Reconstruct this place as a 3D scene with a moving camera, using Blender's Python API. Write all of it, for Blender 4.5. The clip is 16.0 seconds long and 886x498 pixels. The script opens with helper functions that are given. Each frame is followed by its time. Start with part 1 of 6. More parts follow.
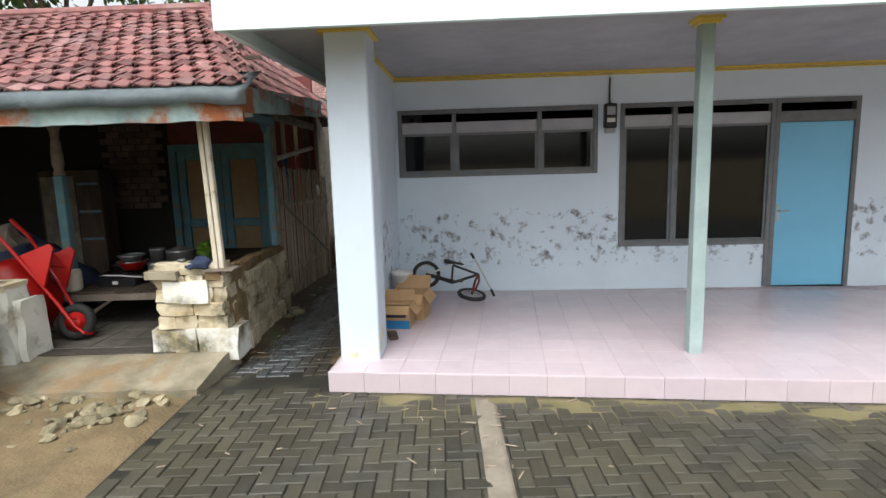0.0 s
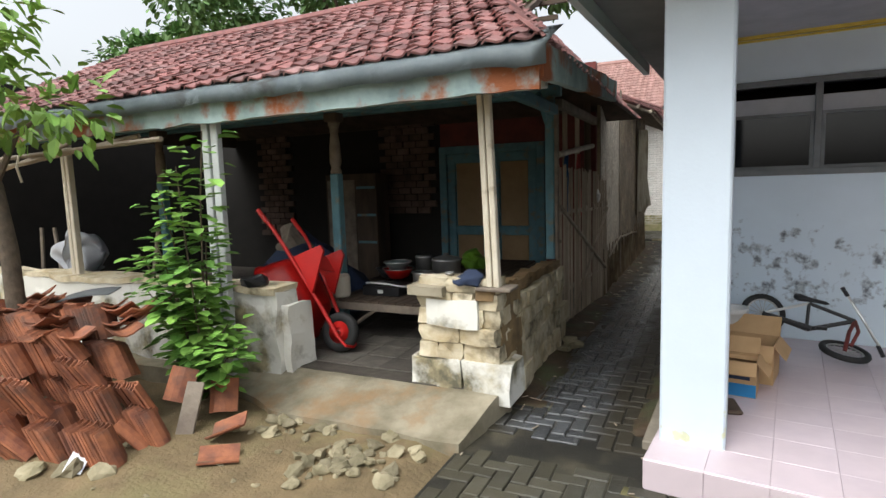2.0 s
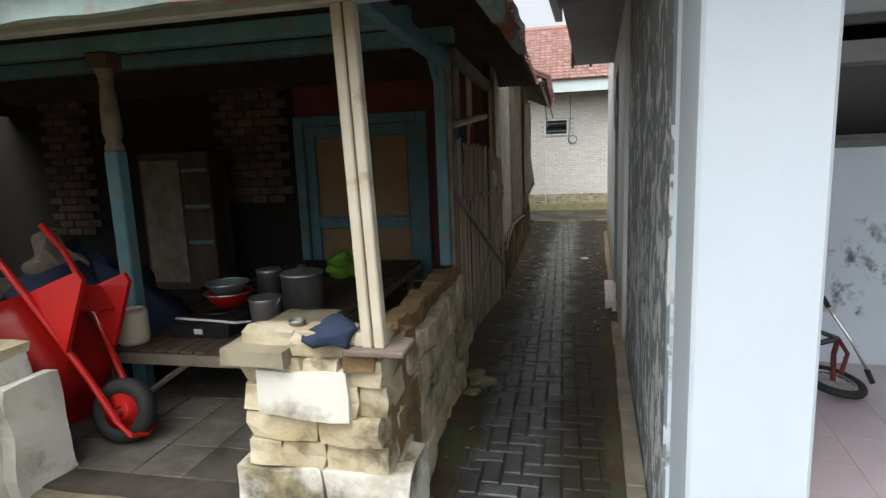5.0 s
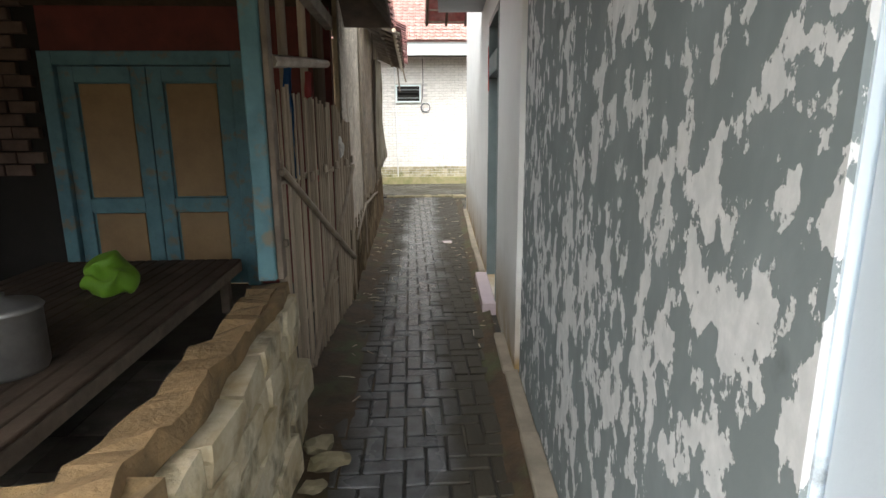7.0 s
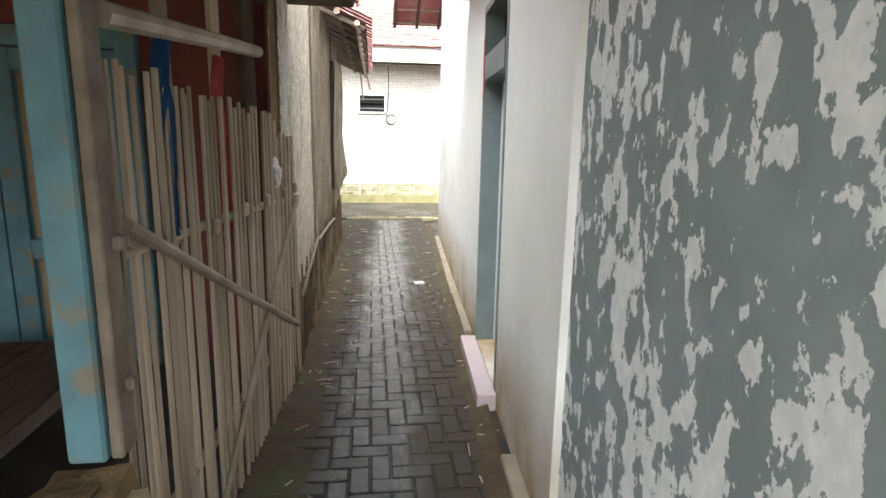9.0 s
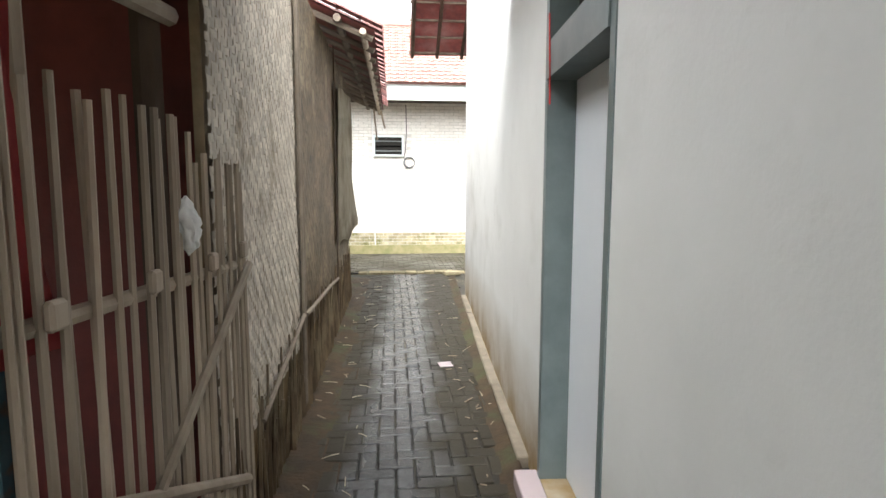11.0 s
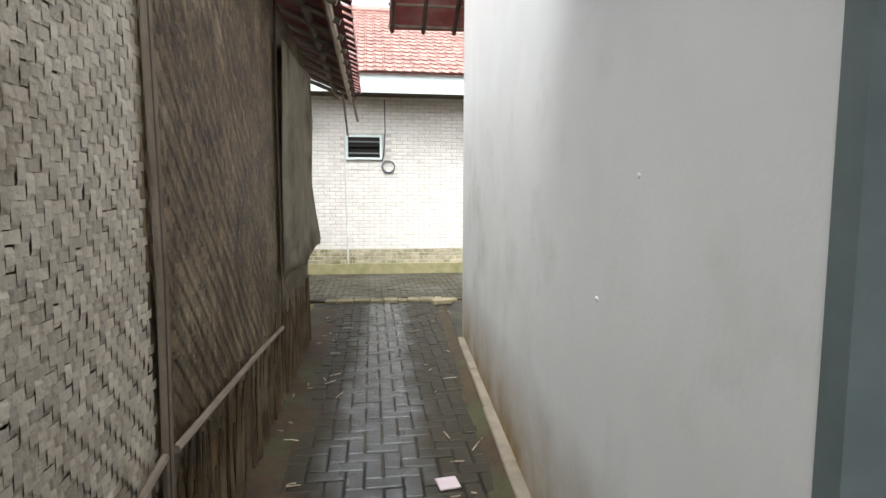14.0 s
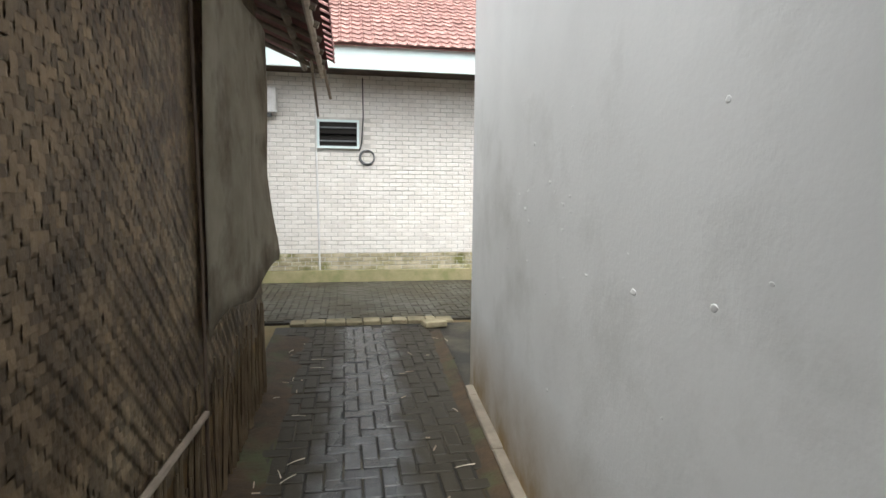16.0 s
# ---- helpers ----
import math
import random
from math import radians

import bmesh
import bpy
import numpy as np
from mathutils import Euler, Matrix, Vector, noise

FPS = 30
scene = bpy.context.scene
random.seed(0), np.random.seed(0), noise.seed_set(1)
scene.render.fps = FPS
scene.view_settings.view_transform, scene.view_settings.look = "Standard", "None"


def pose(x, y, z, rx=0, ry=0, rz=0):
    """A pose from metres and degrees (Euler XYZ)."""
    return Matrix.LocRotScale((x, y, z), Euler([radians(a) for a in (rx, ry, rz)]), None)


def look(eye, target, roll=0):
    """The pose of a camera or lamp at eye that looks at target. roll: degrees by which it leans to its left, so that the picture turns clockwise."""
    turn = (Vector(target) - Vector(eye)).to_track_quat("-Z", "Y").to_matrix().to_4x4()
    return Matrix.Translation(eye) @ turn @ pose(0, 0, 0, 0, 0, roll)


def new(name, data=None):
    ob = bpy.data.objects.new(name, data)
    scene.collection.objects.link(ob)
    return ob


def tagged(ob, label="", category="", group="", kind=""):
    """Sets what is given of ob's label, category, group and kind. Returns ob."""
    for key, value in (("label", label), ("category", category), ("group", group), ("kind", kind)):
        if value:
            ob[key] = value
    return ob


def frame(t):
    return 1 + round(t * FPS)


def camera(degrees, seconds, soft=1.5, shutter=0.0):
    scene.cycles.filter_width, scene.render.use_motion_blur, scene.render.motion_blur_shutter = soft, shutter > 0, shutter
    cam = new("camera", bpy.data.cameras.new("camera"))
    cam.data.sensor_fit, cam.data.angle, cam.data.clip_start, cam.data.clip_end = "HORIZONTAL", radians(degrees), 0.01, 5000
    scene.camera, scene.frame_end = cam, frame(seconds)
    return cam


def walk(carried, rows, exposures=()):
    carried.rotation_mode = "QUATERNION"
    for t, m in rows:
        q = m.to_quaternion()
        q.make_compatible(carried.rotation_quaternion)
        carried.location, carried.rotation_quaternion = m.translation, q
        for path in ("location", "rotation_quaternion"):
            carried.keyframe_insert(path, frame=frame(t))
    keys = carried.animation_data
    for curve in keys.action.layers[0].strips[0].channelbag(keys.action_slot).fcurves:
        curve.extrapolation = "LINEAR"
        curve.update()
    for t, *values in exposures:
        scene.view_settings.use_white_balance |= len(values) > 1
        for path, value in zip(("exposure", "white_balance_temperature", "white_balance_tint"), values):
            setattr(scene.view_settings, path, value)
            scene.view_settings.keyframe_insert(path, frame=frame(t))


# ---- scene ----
cam = camera(77.0, 16.0)
METRES, EYE, TILT, LEAN, TURN = 9.4, 1.6, 0.0, 0.0, 2.6
PATH = [
    (0, (0.489, -0.742, 1.863), (0.484, 1.235, 1.563), -1.6),
    (0.5, (0.255, -0.417, 1.837), (0.022, 1.55, 1.559), -1.6),
    (1, (0.07, 0.017, 1.775), (-0.426, 1.938, 1.526), -1.8),
    (1.5, (-0.042, 0.363, 1.751), (-0.756, 2.216, 1.509), -1.7),
    (2, (-0.22, 0.618, 1.706), (-1.074, 2.412, 1.479), -1.8),
    (2.5, (-0.378, 0.861, 1.691), (-1.335, 2.603, 1.465), -2.0),
    (3, (-0.477, 1.026, 1.704), (-1.498, 2.73, 1.47), -2.4),
    (3.5, (-0.572, 1.358, 1.709), (-1.592, 3.06, 1.458), -2.9),
    (4, (-0.722, 1.605, 1.707), (-1.59, 3.387, 1.441), -2.8),
    (4.5, (-0.803, 1.909, 1.706), (-1.454, 3.778, 1.423), -2.6),
    (5, (-0.826, 2.232, 1.723), (-1.25, 4.161, 1.406), -2.2),
    (5.2, (-0.837, 2.362, 1.713), (-1.174, 4.307, 1.393), -2.2),
    (7.3, (-1.033, 3.911, 1.642), (-0.89, 5.858, 1.207), 0.2),
    (7.5, (-1.056, 4.042, 1.63), (-0.891, 5.988, 1.199), 0.6),
    (8, (-1.082, 4.461, 1.638), (-0.853, 6.402, 1.212), 1.1),
    (8.5, (-1.048, 4.847, 1.662), (-0.809, 6.789, 1.249), 0.9),
    (9, (-1.036, 5.214, 1.703), (-0.787, 7.16, 1.317), 1.1),
    (9.5, (-1.001, 5.531, 1.747), (-0.779, 7.488, 1.397), 1.0),
    (9.7, (-0.988, 5.666, 1.769), (-0.778, 7.626, 1.429), 0.4),
    (11.8, (-0.955, 7.35, 1.545), (-0.783, 9.334, 1.365), 0.2),
    (12, (-0.995, 7.446, 1.571), (-0.803, 9.429, 1.391), 0.2),
    (12.5, (-0.969, 7.708, 1.572), (-0.771, 9.691, 1.404), 0.5),
    (13, (-0.919, 8.082, 1.57), (-0.718, 10.064, 1.396), 0.2),
    (13.5, (-0.902, 8.419, 1.564), (-0.676, 10.398, 1.384), 0.0),
    (14, (-0.895, 8.767, 1.583), (-0.642, 10.743, 1.397), 0.2),
    (14.5, (-0.893, 9.186, 1.611), (-0.62, 11.158, 1.422), 0.3),
    (15, (-0.93, 9.59, 1.628), (-0.622, 11.556, 1.435), 0.5),
    (15.5, (-0.954, 9.947, 1.654), (-0.613, 11.907, 1.45), 0.6),
    (16, (-0.923, 10.366, 1.645), (-0.58, 12.325, 1.433), 0.6),
]
walk(cam, [(t, look(eye, target, roll)) for t, eye, target, roll in PATH], [(t, stops, 6400 if t < 6 else 6550 if t < 13 else 6400, 8) for t, stops in ((0, -0.2), (2, -0.25), (3.5, -0.25), (5, -0.33), (7.5, 1.1), (9, 1.55), (12, 1.08), (13, 0.9), (14, 0.55), (15.5, 0.2), (16, 0.2))])


# ---- world, sun, exposure ----
def make_world():
    w = bpy.data.worlds.new("overcast")
    scene.world = w
    w.use_nodes = True
    nt = w.node_tree
    sky = nt.nodes.new("ShaderNodeTexSky")
    sky.sky_type = "NISHITA"
    sky.sun_disc = False
    sky.sun_elevation, sky.sun_rotation = radians(60), radians(200)
    sky.dust_density, sky.air_density, sky.ozone_density = 6.0, 1.0, 1.0
    hs = nt.nodes.new("ShaderNodeHueSaturation")
    hs.inputs["Saturation"].default_value = 0.2
    hs.inputs["Value"].default_value = 2.45
    nt.links.new(sky.outputs[0], hs.inputs["Color"])
    bg = nt.nodes["Background"]
    nt.links.new(hs.outputs[0], bg.inputs["Color"])
    bg.inputs["Strength"].default_value = 0.15
    s = bpy.data.lights.new("sun", "SUN")
    s.energy, s.angle, s.color = 0.3, radians(30), (0.97, 1.0, 0.99)
    so = new("sun", s)
    so.matrix_world = look((0, 0, 30), Vector((0, 0, 30)) - Vector((math.sin(radians(200)) * 0.5, math.cos(radians(200)) * 0.5, 0.866)))


make_world()


# ---- helpers of this scene ----
def part(name, bm, material, parent=None, label="", smooth=False):
    me = bpy.data.meshes.new(name)
    bm.normal_update()
    bm.to_mesh(me)
    bm.free()
    me.materials.append(material)
    if smooth:
        for p in me.polygons:
            p.use_smooth = True
    ob = new(name, me)
    if parent is not None:
        ob.parent = parent
    if label:
        ob["label"] = label
    return ob


def thing(name, label, category, m=None, group=""):
    ob = new(name)
    ob.empty_display_size = 0.1
    if m is not None:
        ob.matrix_basis = m
    return tagged(ob, label, category, group)


def structure(ob, label, category=""):
    return tagged(ob, label, category or ob.name.split("_")[0], kind="structure")


def box(bm, x0, x1, y0, y1, z0, z1, bevel=0.0, m=None):
    r = bmesh.ops.create_cube(bm, size=1.0)
    vs = r["verts"]
    bmesh.ops.scale(bm, vec=(x1 - x0, y1 - y0, z1 - z0), verts=vs)
    bmesh.ops.translate(bm, vec=((x0 + x1) / 2, (y0 + y1) / 2, (z0 + z1) / 2), verts=vs)
    if m is not None:
        bmesh.ops.transform(bm, matrix=m, verts=vs)
    if bevel > 0:
        es = list({e for v in vs for e in v.link_edges})
        bmesh.ops.bevel(bm, geom=es, offset=bevel, segments=1, affect="EDGES")
    return vs


def bx(*a, **k):
    bm = bmesh.new()
    box(bm, *a, **k)
    return bm


def tube(bm, pts, r, n=8, r1=None, cap=True):
    pts = [Vector(p) for p in pts]
    rings = []
    for i, p in enumerate(pts):
        d = (pts[min(i + 1, len(pts) - 1)] - pts[max(i - 1, 0)]).normalized()
        a = d.orthogonal().normalized() if abs(d.z) > 0.9 else d.cross(Vector((0, 0, 1))).normalized()
        b = d.cross(a)
        f = i / max(1, len(pts) - 1)
        rr = r + ((r1 if r1 is not None else r) - r) * f
        rings.append([bm.verts.new(p + rr * (math.cos(2 * math.pi * k / n) * a + math.sin(2 * math.pi * k / n) * b)) for k in range(n)])
    for q, s in zip(rings, rings[1:]):
        for k in range(n):
            bm.faces.new((q[k], q[(k + 1) % n], s[(k + 1) % n], s[k]))
    if cap:
        bm.faces.new(rings[0][::-1])
        bm.faces.new(rings[-1])


def tb(pts, r, n=8, r1=None):
    bm = bmesh.new()
    tube(bm, pts, r, n, r1)
    return bm


def lathe(profile, n=20, m=None):
    bm = bmesh.new()
    rings = [[bm.verts.new((r * math.cos(2 * math.pi * k / n), r * math.sin(2 * math.pi * k / n), z)) for k in range(n)] for r, z in profile]
    for q, s in zip(rings, rings[1:]):
        for k in range(n):
            bm.faces.new((q[k], q[(k + 1) % n], s[(k + 1) % n], s[k]))
    if profile[0][0] > 0.004:
        bm.faces.new(rings[0][::-1])
    if profile[-1][0] > 0.004:
        bm.faces.new(rings[-1])
    if m is not None:
        bmesh.ops.transform(bm, matrix=m, verts=bm.verts)
    return bm


def torus(R, r, n=28, k=8, m=None):
    bm = bmesh.new()
    g = [[bm.verts.new(((R + r * math.cos(2 * math.pi * j / k)) * math.cos(2 * math.pi * i / n), (R + r * math.cos(2 * math.pi * j / k)) * math.sin(2 * math.pi * i / n), r * math.sin(2 * math.pi * j / k))) for j in range(k)] for i in range(n)]
    for i in range(n):
        for j in range(k):
            bm.faces.new((g[i][j], g[(i + 1) % n][j], g[(i + 1) % n][(j + 1) % k], g[i][(j + 1) % k]))
    if m is not None:
        bmesh.ops.transform(bm, matrix=m, verts=bm.verts)
    return bm


def rough(bm, amount, scale=3.0, seed=0.0):
    for v in bm.verts:
        p = v.co * scale + Vector((seed, seed * 1.7, seed * 0.3))
        v.co += Vector((noise.noise(p), noise.noise(p + Vector((7, 3, 1))), noise.noise(p + Vector((1, 9, 4))))) * amount


def grid_slab(x0, x1, y0, y1, zf, nx, ny, thick=0.08):
    """A slab whose top follows zf(x, y)."""
    bm = bmesh.new()
    g = [[bm.verts.new((x0 + (x1 - x0) * i / nx, y0 + (y1 - y0) * j / ny, 0)) for j in range(ny + 1)] for i in range(nx + 1)]
    for row in g:
        for v in row:
            v.co.z = zf(v.co.x, v.co.y)
    for i in range(nx):
        for j in range(ny):
            bm.faces.new((g[i][j], g[i + 1][j], g[i + 1][j + 1], g[i][j + 1]))
    r = bmesh.ops.extrude_face_region(bm, geom=bm.faces[:])
    for v in [e for e in r["geom"] if isinstance(e, bmesh.types.BMVert)]:
        v.co.z -= thick
    bmesh.ops.recalc_face_normals(bm, faces=bm.faces[:])
    return bm


def pieces(parent, name, bms, mats, material, most=300, smooth=False, rest_label=""):
    """Copies of the given small meshes at the poses mats: the first ones as objects, the rest joined."""
    mes = []
    for b in bms:
        me = bpy.data.meshes.new(name)
        b.normal_update()
        b.to_mesh(me)
        b.free()
        me.materials.append(material)
        if smooth:
            for p in me.polygons:
                p.use_smooth = True
        mes.append(me)
    for i, m in enumerate(mats[:most]):
        ob = new(name, mes[i % len(mes)])
        ob.parent = parent
        ob.matrix_basis = m
    rest = mats[most:]
    if rest:
        vs, fs = [], []
        src = [([v.co.copy() for v in me.vertices], [tuple(p.vertices) for p in me.polygons]) for me in mes]
        for i, m in enumerate(rest):
            v, f = src[i % len(src)]
            o = len(vs)
            vs.extend([tuple(m @ c) for c in v])
            fs.extend([tuple(k + o for k in q) for q in f])
        me = bpy.data.meshes.new(name + "s")
        me.from_pydata(vs, [], fs)
        me.materials.append(material)
        if smooth:
            for p in me.polygons:
                p.use_smooth = True
        ob = new(name + "s", me)
        ob.parent = parent
        ob["kind"] = "stuff"
        if rest_label:
            ob["label"] = rest_label


# ---- materials ----
def mat(name, col, col2=None, scale=4.0, rgh=0.7, bump=0.15, bscale=40.0, metal=0.0, col3=None, scale3=1.2, lo3=0.5, hi3=0.65, rand=0.0, island=False, spec=0.4, stretch=(1, 1, 1), lo=0.35, hi=0.65, rgh3=None, detail=8.0, dist=0.01):
    """Two colours mixed by noise at one scale, a third by a broader noise, random value a piece, fine relief."""
    m = bpy.data.materials.new(name)
    m.use_nodes = True
    nt = m.node_tree
    N, L = nt.nodes.new, nt.links.new
    b = nt.nodes["Principled BSDF"]
    tc = N("ShaderNodeTexCoord")
    mp = N("ShaderNodeMapping")
    mp.inputs["Scale"].default_value = stretch
    geo = N("ShaderNodeNewGeometry")
    L(geo.outputs["Position"], mp.inputs["Vector"])

    def ns(sc, det=detail):
        n = N("ShaderNodeTexNoise")
        n.inputs["Scale"].default_value, n.inputs["Detail"].default_value, n.inputs["Roughness"].default_value = sc, det, 0.62
        L(mp.outputs[0], n.inputs["Vector"])
        return n

    def ramp(src, a, c):
        r = N("ShaderNodeMapRange")
        r.inputs["From Min"].default_value, r.inputs["From Max"].default_value = a, c
        L(src, r.inputs["Value"])
        return r.outputs[0]

    def mix(f, a, c):
        x = N("ShaderNodeMix")
        x.data_type = "RGBA"
        L(f, x.inputs[0])
        for s, v in ((x.inputs[6], a), (x.inputs[7], c)):
            if isinstance(v, tuple):
                s.default_value = (*v, 1)
            else:
                L(v, s)
        return x.outputs[2]

    col2 = col2 or tuple(c * 0.75 for c in col)
    out = mix(ramp(ns(scale).outputs[0], lo, hi), col, col2)
    rg = None
    if col3:
        f3 = ramp(ns(scale3).outputs[0], lo3, hi3)
        out = mix(f3, out, col3)
        if rgh3 is not None:
            mr = N("ShaderNodeMapRange")
            mr.inputs["To Min"].default_value, mr.inputs["To Max"].default_value = rgh, rgh3
            L(f3, mr.inputs["Value"])
            rg = mr.outputs[0]
    if rand > 0:
        hsv = N("ShaderNodeHueSaturation")
        mr = N("ShaderNodeMapRange")
        mr.inputs["To Min"].default_value, mr.inputs["To Max"].default_value = 1 - rand, 1 + rand
        if island:
            L(geo.outputs["Random Per Island"], mr.inputs["Value"])
        else:
            oi = N("ShaderNodeObjectInfo")
            ad = N("ShaderNodeMath")
            ad.operation = "ADD"
            fr = N("ShaderNodeMath")
            fr.operation = "FRACT"
            L(oi.outputs["Random"], ad.inputs[0])
            L(geo.outputs["Random Per Island"], ad.inputs[1])
            L(ad.outputs[0], fr.inputs[0])
            L(fr.outputs[0], mr.inputs["Value"])
        L(mr.outputs[0], hsv.inputs["Value"])
        L(out, hsv.inputs["Color"])
        out = hsv.outputs[0]
    L(out, b.inputs["Base Color"])
    if rg:
        L(rg, b.inputs["Roughness"])
    else:
        b.inputs["Roughness"].default_value = rgh
    b.inputs["Metallic"].default_value = metal
    b.inputs["Specular IOR Level"].default_value = spec
    if bump > 0:
        bp = N("ShaderNodeBump")
        bp.inputs["Strength"].default_value, bp.inputs["Distance"].default_value = bump, dist
        L(ns(bscale, 6.0).outputs[0], bp.inputs["Height"])
        L(bp.outputs[0], b.inputs["Normal"])
    return m


def stained(name, paint, under, dark, patch_scale, patch_lo, patch_hi, z0, z1, rgh=0.75, stretch=(1, 1, 1), damp=None, damp_shade_top=0.6, fade=0.3, drop=0.3, mould=None):
    """Painted plaster with flaked patches that gather between the heights z0 and z1, and damp with shade in its colour
    at its foot.
    """
    m = bpy.data.materials.new(name)
    m.use_nodes = True
    nt = m.node_tree
    N, L = nt.nodes.new, nt.links.new
    b = nt.nodes["Principled BSDF"]
    geo = N("ShaderNodeNewGeometry")
    mp = N("ShaderNodeMapping")
    mp.inputs["Scale"].default_value = stretch
    L(geo.outputs["Position"], mp.inputs["Vector"])
    sep = N("ShaderNodeSeparateXYZ")
    L(geo.outputs["Position"], sep.inputs[0])

    def noise_at(sc, det=9.0):
        n = N("ShaderNodeTexNoise")
        n.inputs["Scale"].default_value, n.inputs["Detail"].default_value, n.inputs["Roughness"].default_value = sc, det, 0.6
        L(mp.outputs[0], n.inputs["Vector"])
        return n.outputs[0]

    def rng(src, a, c, lo=0.0, hi=1.0):
        r = N("ShaderNodeMapRange")
        for k, v in zip(("From Min", "From Max", "To Min", "To Max"), (a, c, lo, hi)):
            r.inputs[k].default_value = v
        L(src, r.inputs["Value"])
        return r.outputs[0]

    def math_(op, a, c):
        x = N("ShaderNodeMath")
        x.operation = op
        for i, v in enumerate((a, c)):
            if isinstance(v, float):
                x.inputs[i].default_value = v
            else:
                L(v, x.inputs[i])
        return x.outputs[0]

    def mix(f, a, c):
        x = N("ShaderNodeMix")
        x.data_type = "RGBA"
        L(f, x.inputs[0])
        for s, v in ((x.inputs[6], a), (x.inputs[7], c)):
            if isinstance(v, tuple):
                s.default_value = (*v, 1)
            else:
                L(v, s)
        return x.outputs[2]

    base = mix(rng(noise_at(1.3), 0.3, 0.7), paint, tuple(c * 0.9 for c in paint))
    band = math_("MULTIPLY", rng(sep.outputs[2], z0 - fade, z0), rng(sep.outputs[2], z1, z1 + fade, 1.0, 0.0))
    height = math_("ADD", noise_at(patch_scale), math_("MULTIPLY", math_("SUBTRACT", band, 1.0), drop))
    height = math_("ADD", height, math_("MULTIPLY", math_("SUBTRACT", noise_at(patch_scale * 0.22, 3.0), 0.5), 0.45))
    f = rng(height, patch_lo, patch_hi)
    below = mix(rng(noise_at(patch_scale * 2.2), 0.35, 0.6), under, dark)
    if mould:
        base = mix(rng(noise_at(5.0, 4.0), 0.42, 0.75, 0.0, 0.5), base, tuple(min(1.0, c * 1.45) for c in paint))
        base = mix(rng(noise_at(2.6, 6.0), 0.62, 0.74, 0.0, 0.75), base, mould)
    out = mix(f, base, below)
    if damp:
        d = math_("MULTIPLY", rng(sep.outputs[2], 0.05, damp_shade_top, 1.0, 0.0), rng(noise_at(2.2), 0.2, 0.6, 0.35, 1.0))
        out = mix(d, out, damp)
    L(out, b.inputs["Base Color"])
    b.inputs["Roughness"].default_value = rgh
    b.inputs["Specular IOR Level"].default_value = 0.35
    bp = N("ShaderNodeBump")
    bp.inputs["Strength"].default_value, bp.inputs["Distance"].default_value = 0.5, 0.006
    L(math_("ADD", math_("MULTIPLY", f, -0.8), math_("MULTIPLY", noise_at(45.0, 4.0), 0.35)), bp.inputs["Height"])
    L(bp.outputs[0], b.inputs["Normal"])
    return m


M = {}
M["paint_blue"] = stained("pale_blue_plaster", (0.66, 0.76, 0.84), (0.42, 0.46, 0.50), (0.13, 0.14, 0.16), 9.0, 0.535, 0.66, 0.55, 1.2)
M["pillar"] = stained("pillar_paint", (0.60, 0.68, 0.76), (0.6, 0.62, 0.45), (0.5, 0.52, 0.35), 6.0, 0.56, 0.62, 0.1, 0.42)
M["peel"] = stained("peeling_grey_paint", (0.215, 0.25, 0.26), (0.74, 0.75, 0.76), (0.62, 0.64, 0.65), 12.0, 0.512, 0.522, 0.5, 1.5, stretch=(1, 1, 0.66), fade=0.9, drop=0.07, mould=(0.07, 0.08, 0.08))
# ochre damp at the foot, deepened to take in the shade low down
M["wall_white"] = stained("off_white_plaster", (0.80, 0.815, 0.81), (0.68, 0.69, 0.68), (0.60, 0.61, 0.59), 1.6, 0.5, 0.75, 0.3, 2.0, damp=(0.27, 0.175, 0.06), damp_shade_top=0.72, fade=0.6)
M["fascia"] = mat("pale_fascia_paint", (0.72, 0.84, 0.82), (0.66, 0.78, 0.78), scale=2, rgh=0.6, bump=0.05, col3=(0.55, 0.6, 0.5), scale3=3, lo3=0.62, hi3=0.8)
M["soffit"] = mat("grey_soffit_board", (0.42, 0.43, 0.45), (0.34, 0.35, 0.37), scale=2.5, rgh=0.8, bump=0.05)
M["yellow"] = mat("yellow_trim_paint", (0.72, 0.55, 0.10), (0.60, 0.45, 0.08), scale=8, rgh=0.5, bump=0.03)
M["frame_grey"] = mat("grey_frame_paint", (0.17, 0.18, 0.185), (0.13, 0.14, 0.145), scale=9, rgh=0.5, bump=0.05)
M["frame_green"] = mat("grey_green_frame_paint", (0.16, 0.20, 0.205), (0.12, 0.155, 0.16), scale=5, rgh=0.45, bump=0.06)
M["door_blue"] = mat("sky_blue_door", (0.20, 0.52, 0.72), (0.18, 0.48, 0.68), scale=1.5, rgh=0.4, bump=0.03)
M["door_white"] = mat("pale_door", (0.80, 0.84, 0.89), (0.76, 0.80, 0.86), scale=1.2, rgh=0.4, bump=0.02)
M["post_green"] = mat("grey_green_post", (0.36, 0.46, 0.44), (0.30, 0.39, 0.38), scale=6, rgh=0.5, bump=0.05)
M["pink"] = mat("pink_tile", (0.53, 0.45, 0.49), (0.48, 0.41, 0.45), scale=6, rgh=0.16, bump=0.02, rand=0.03, col3=(0.56, 0.47, 0.48), scale3=1.0, lo3=0.2, hi3=0.9, rgh3=0.3, spec=0.5)
M["grout"] = mat("grey_grout", (0.50, 0.42, 0.44), rgh=0.9)
M["paver"] = mat("wet_grey_paver", (0.068, 0.067, 0.058), (0.034, 0.033, 0.028), scale=9, rgh=0.28, bump=0.45, bscale=70, rand=0.28, col3=(0.064, 0.058, 0.038), scale3=0.9, lo3=0.33, hi3=0.60, rgh3=0.62, spec=0.3)


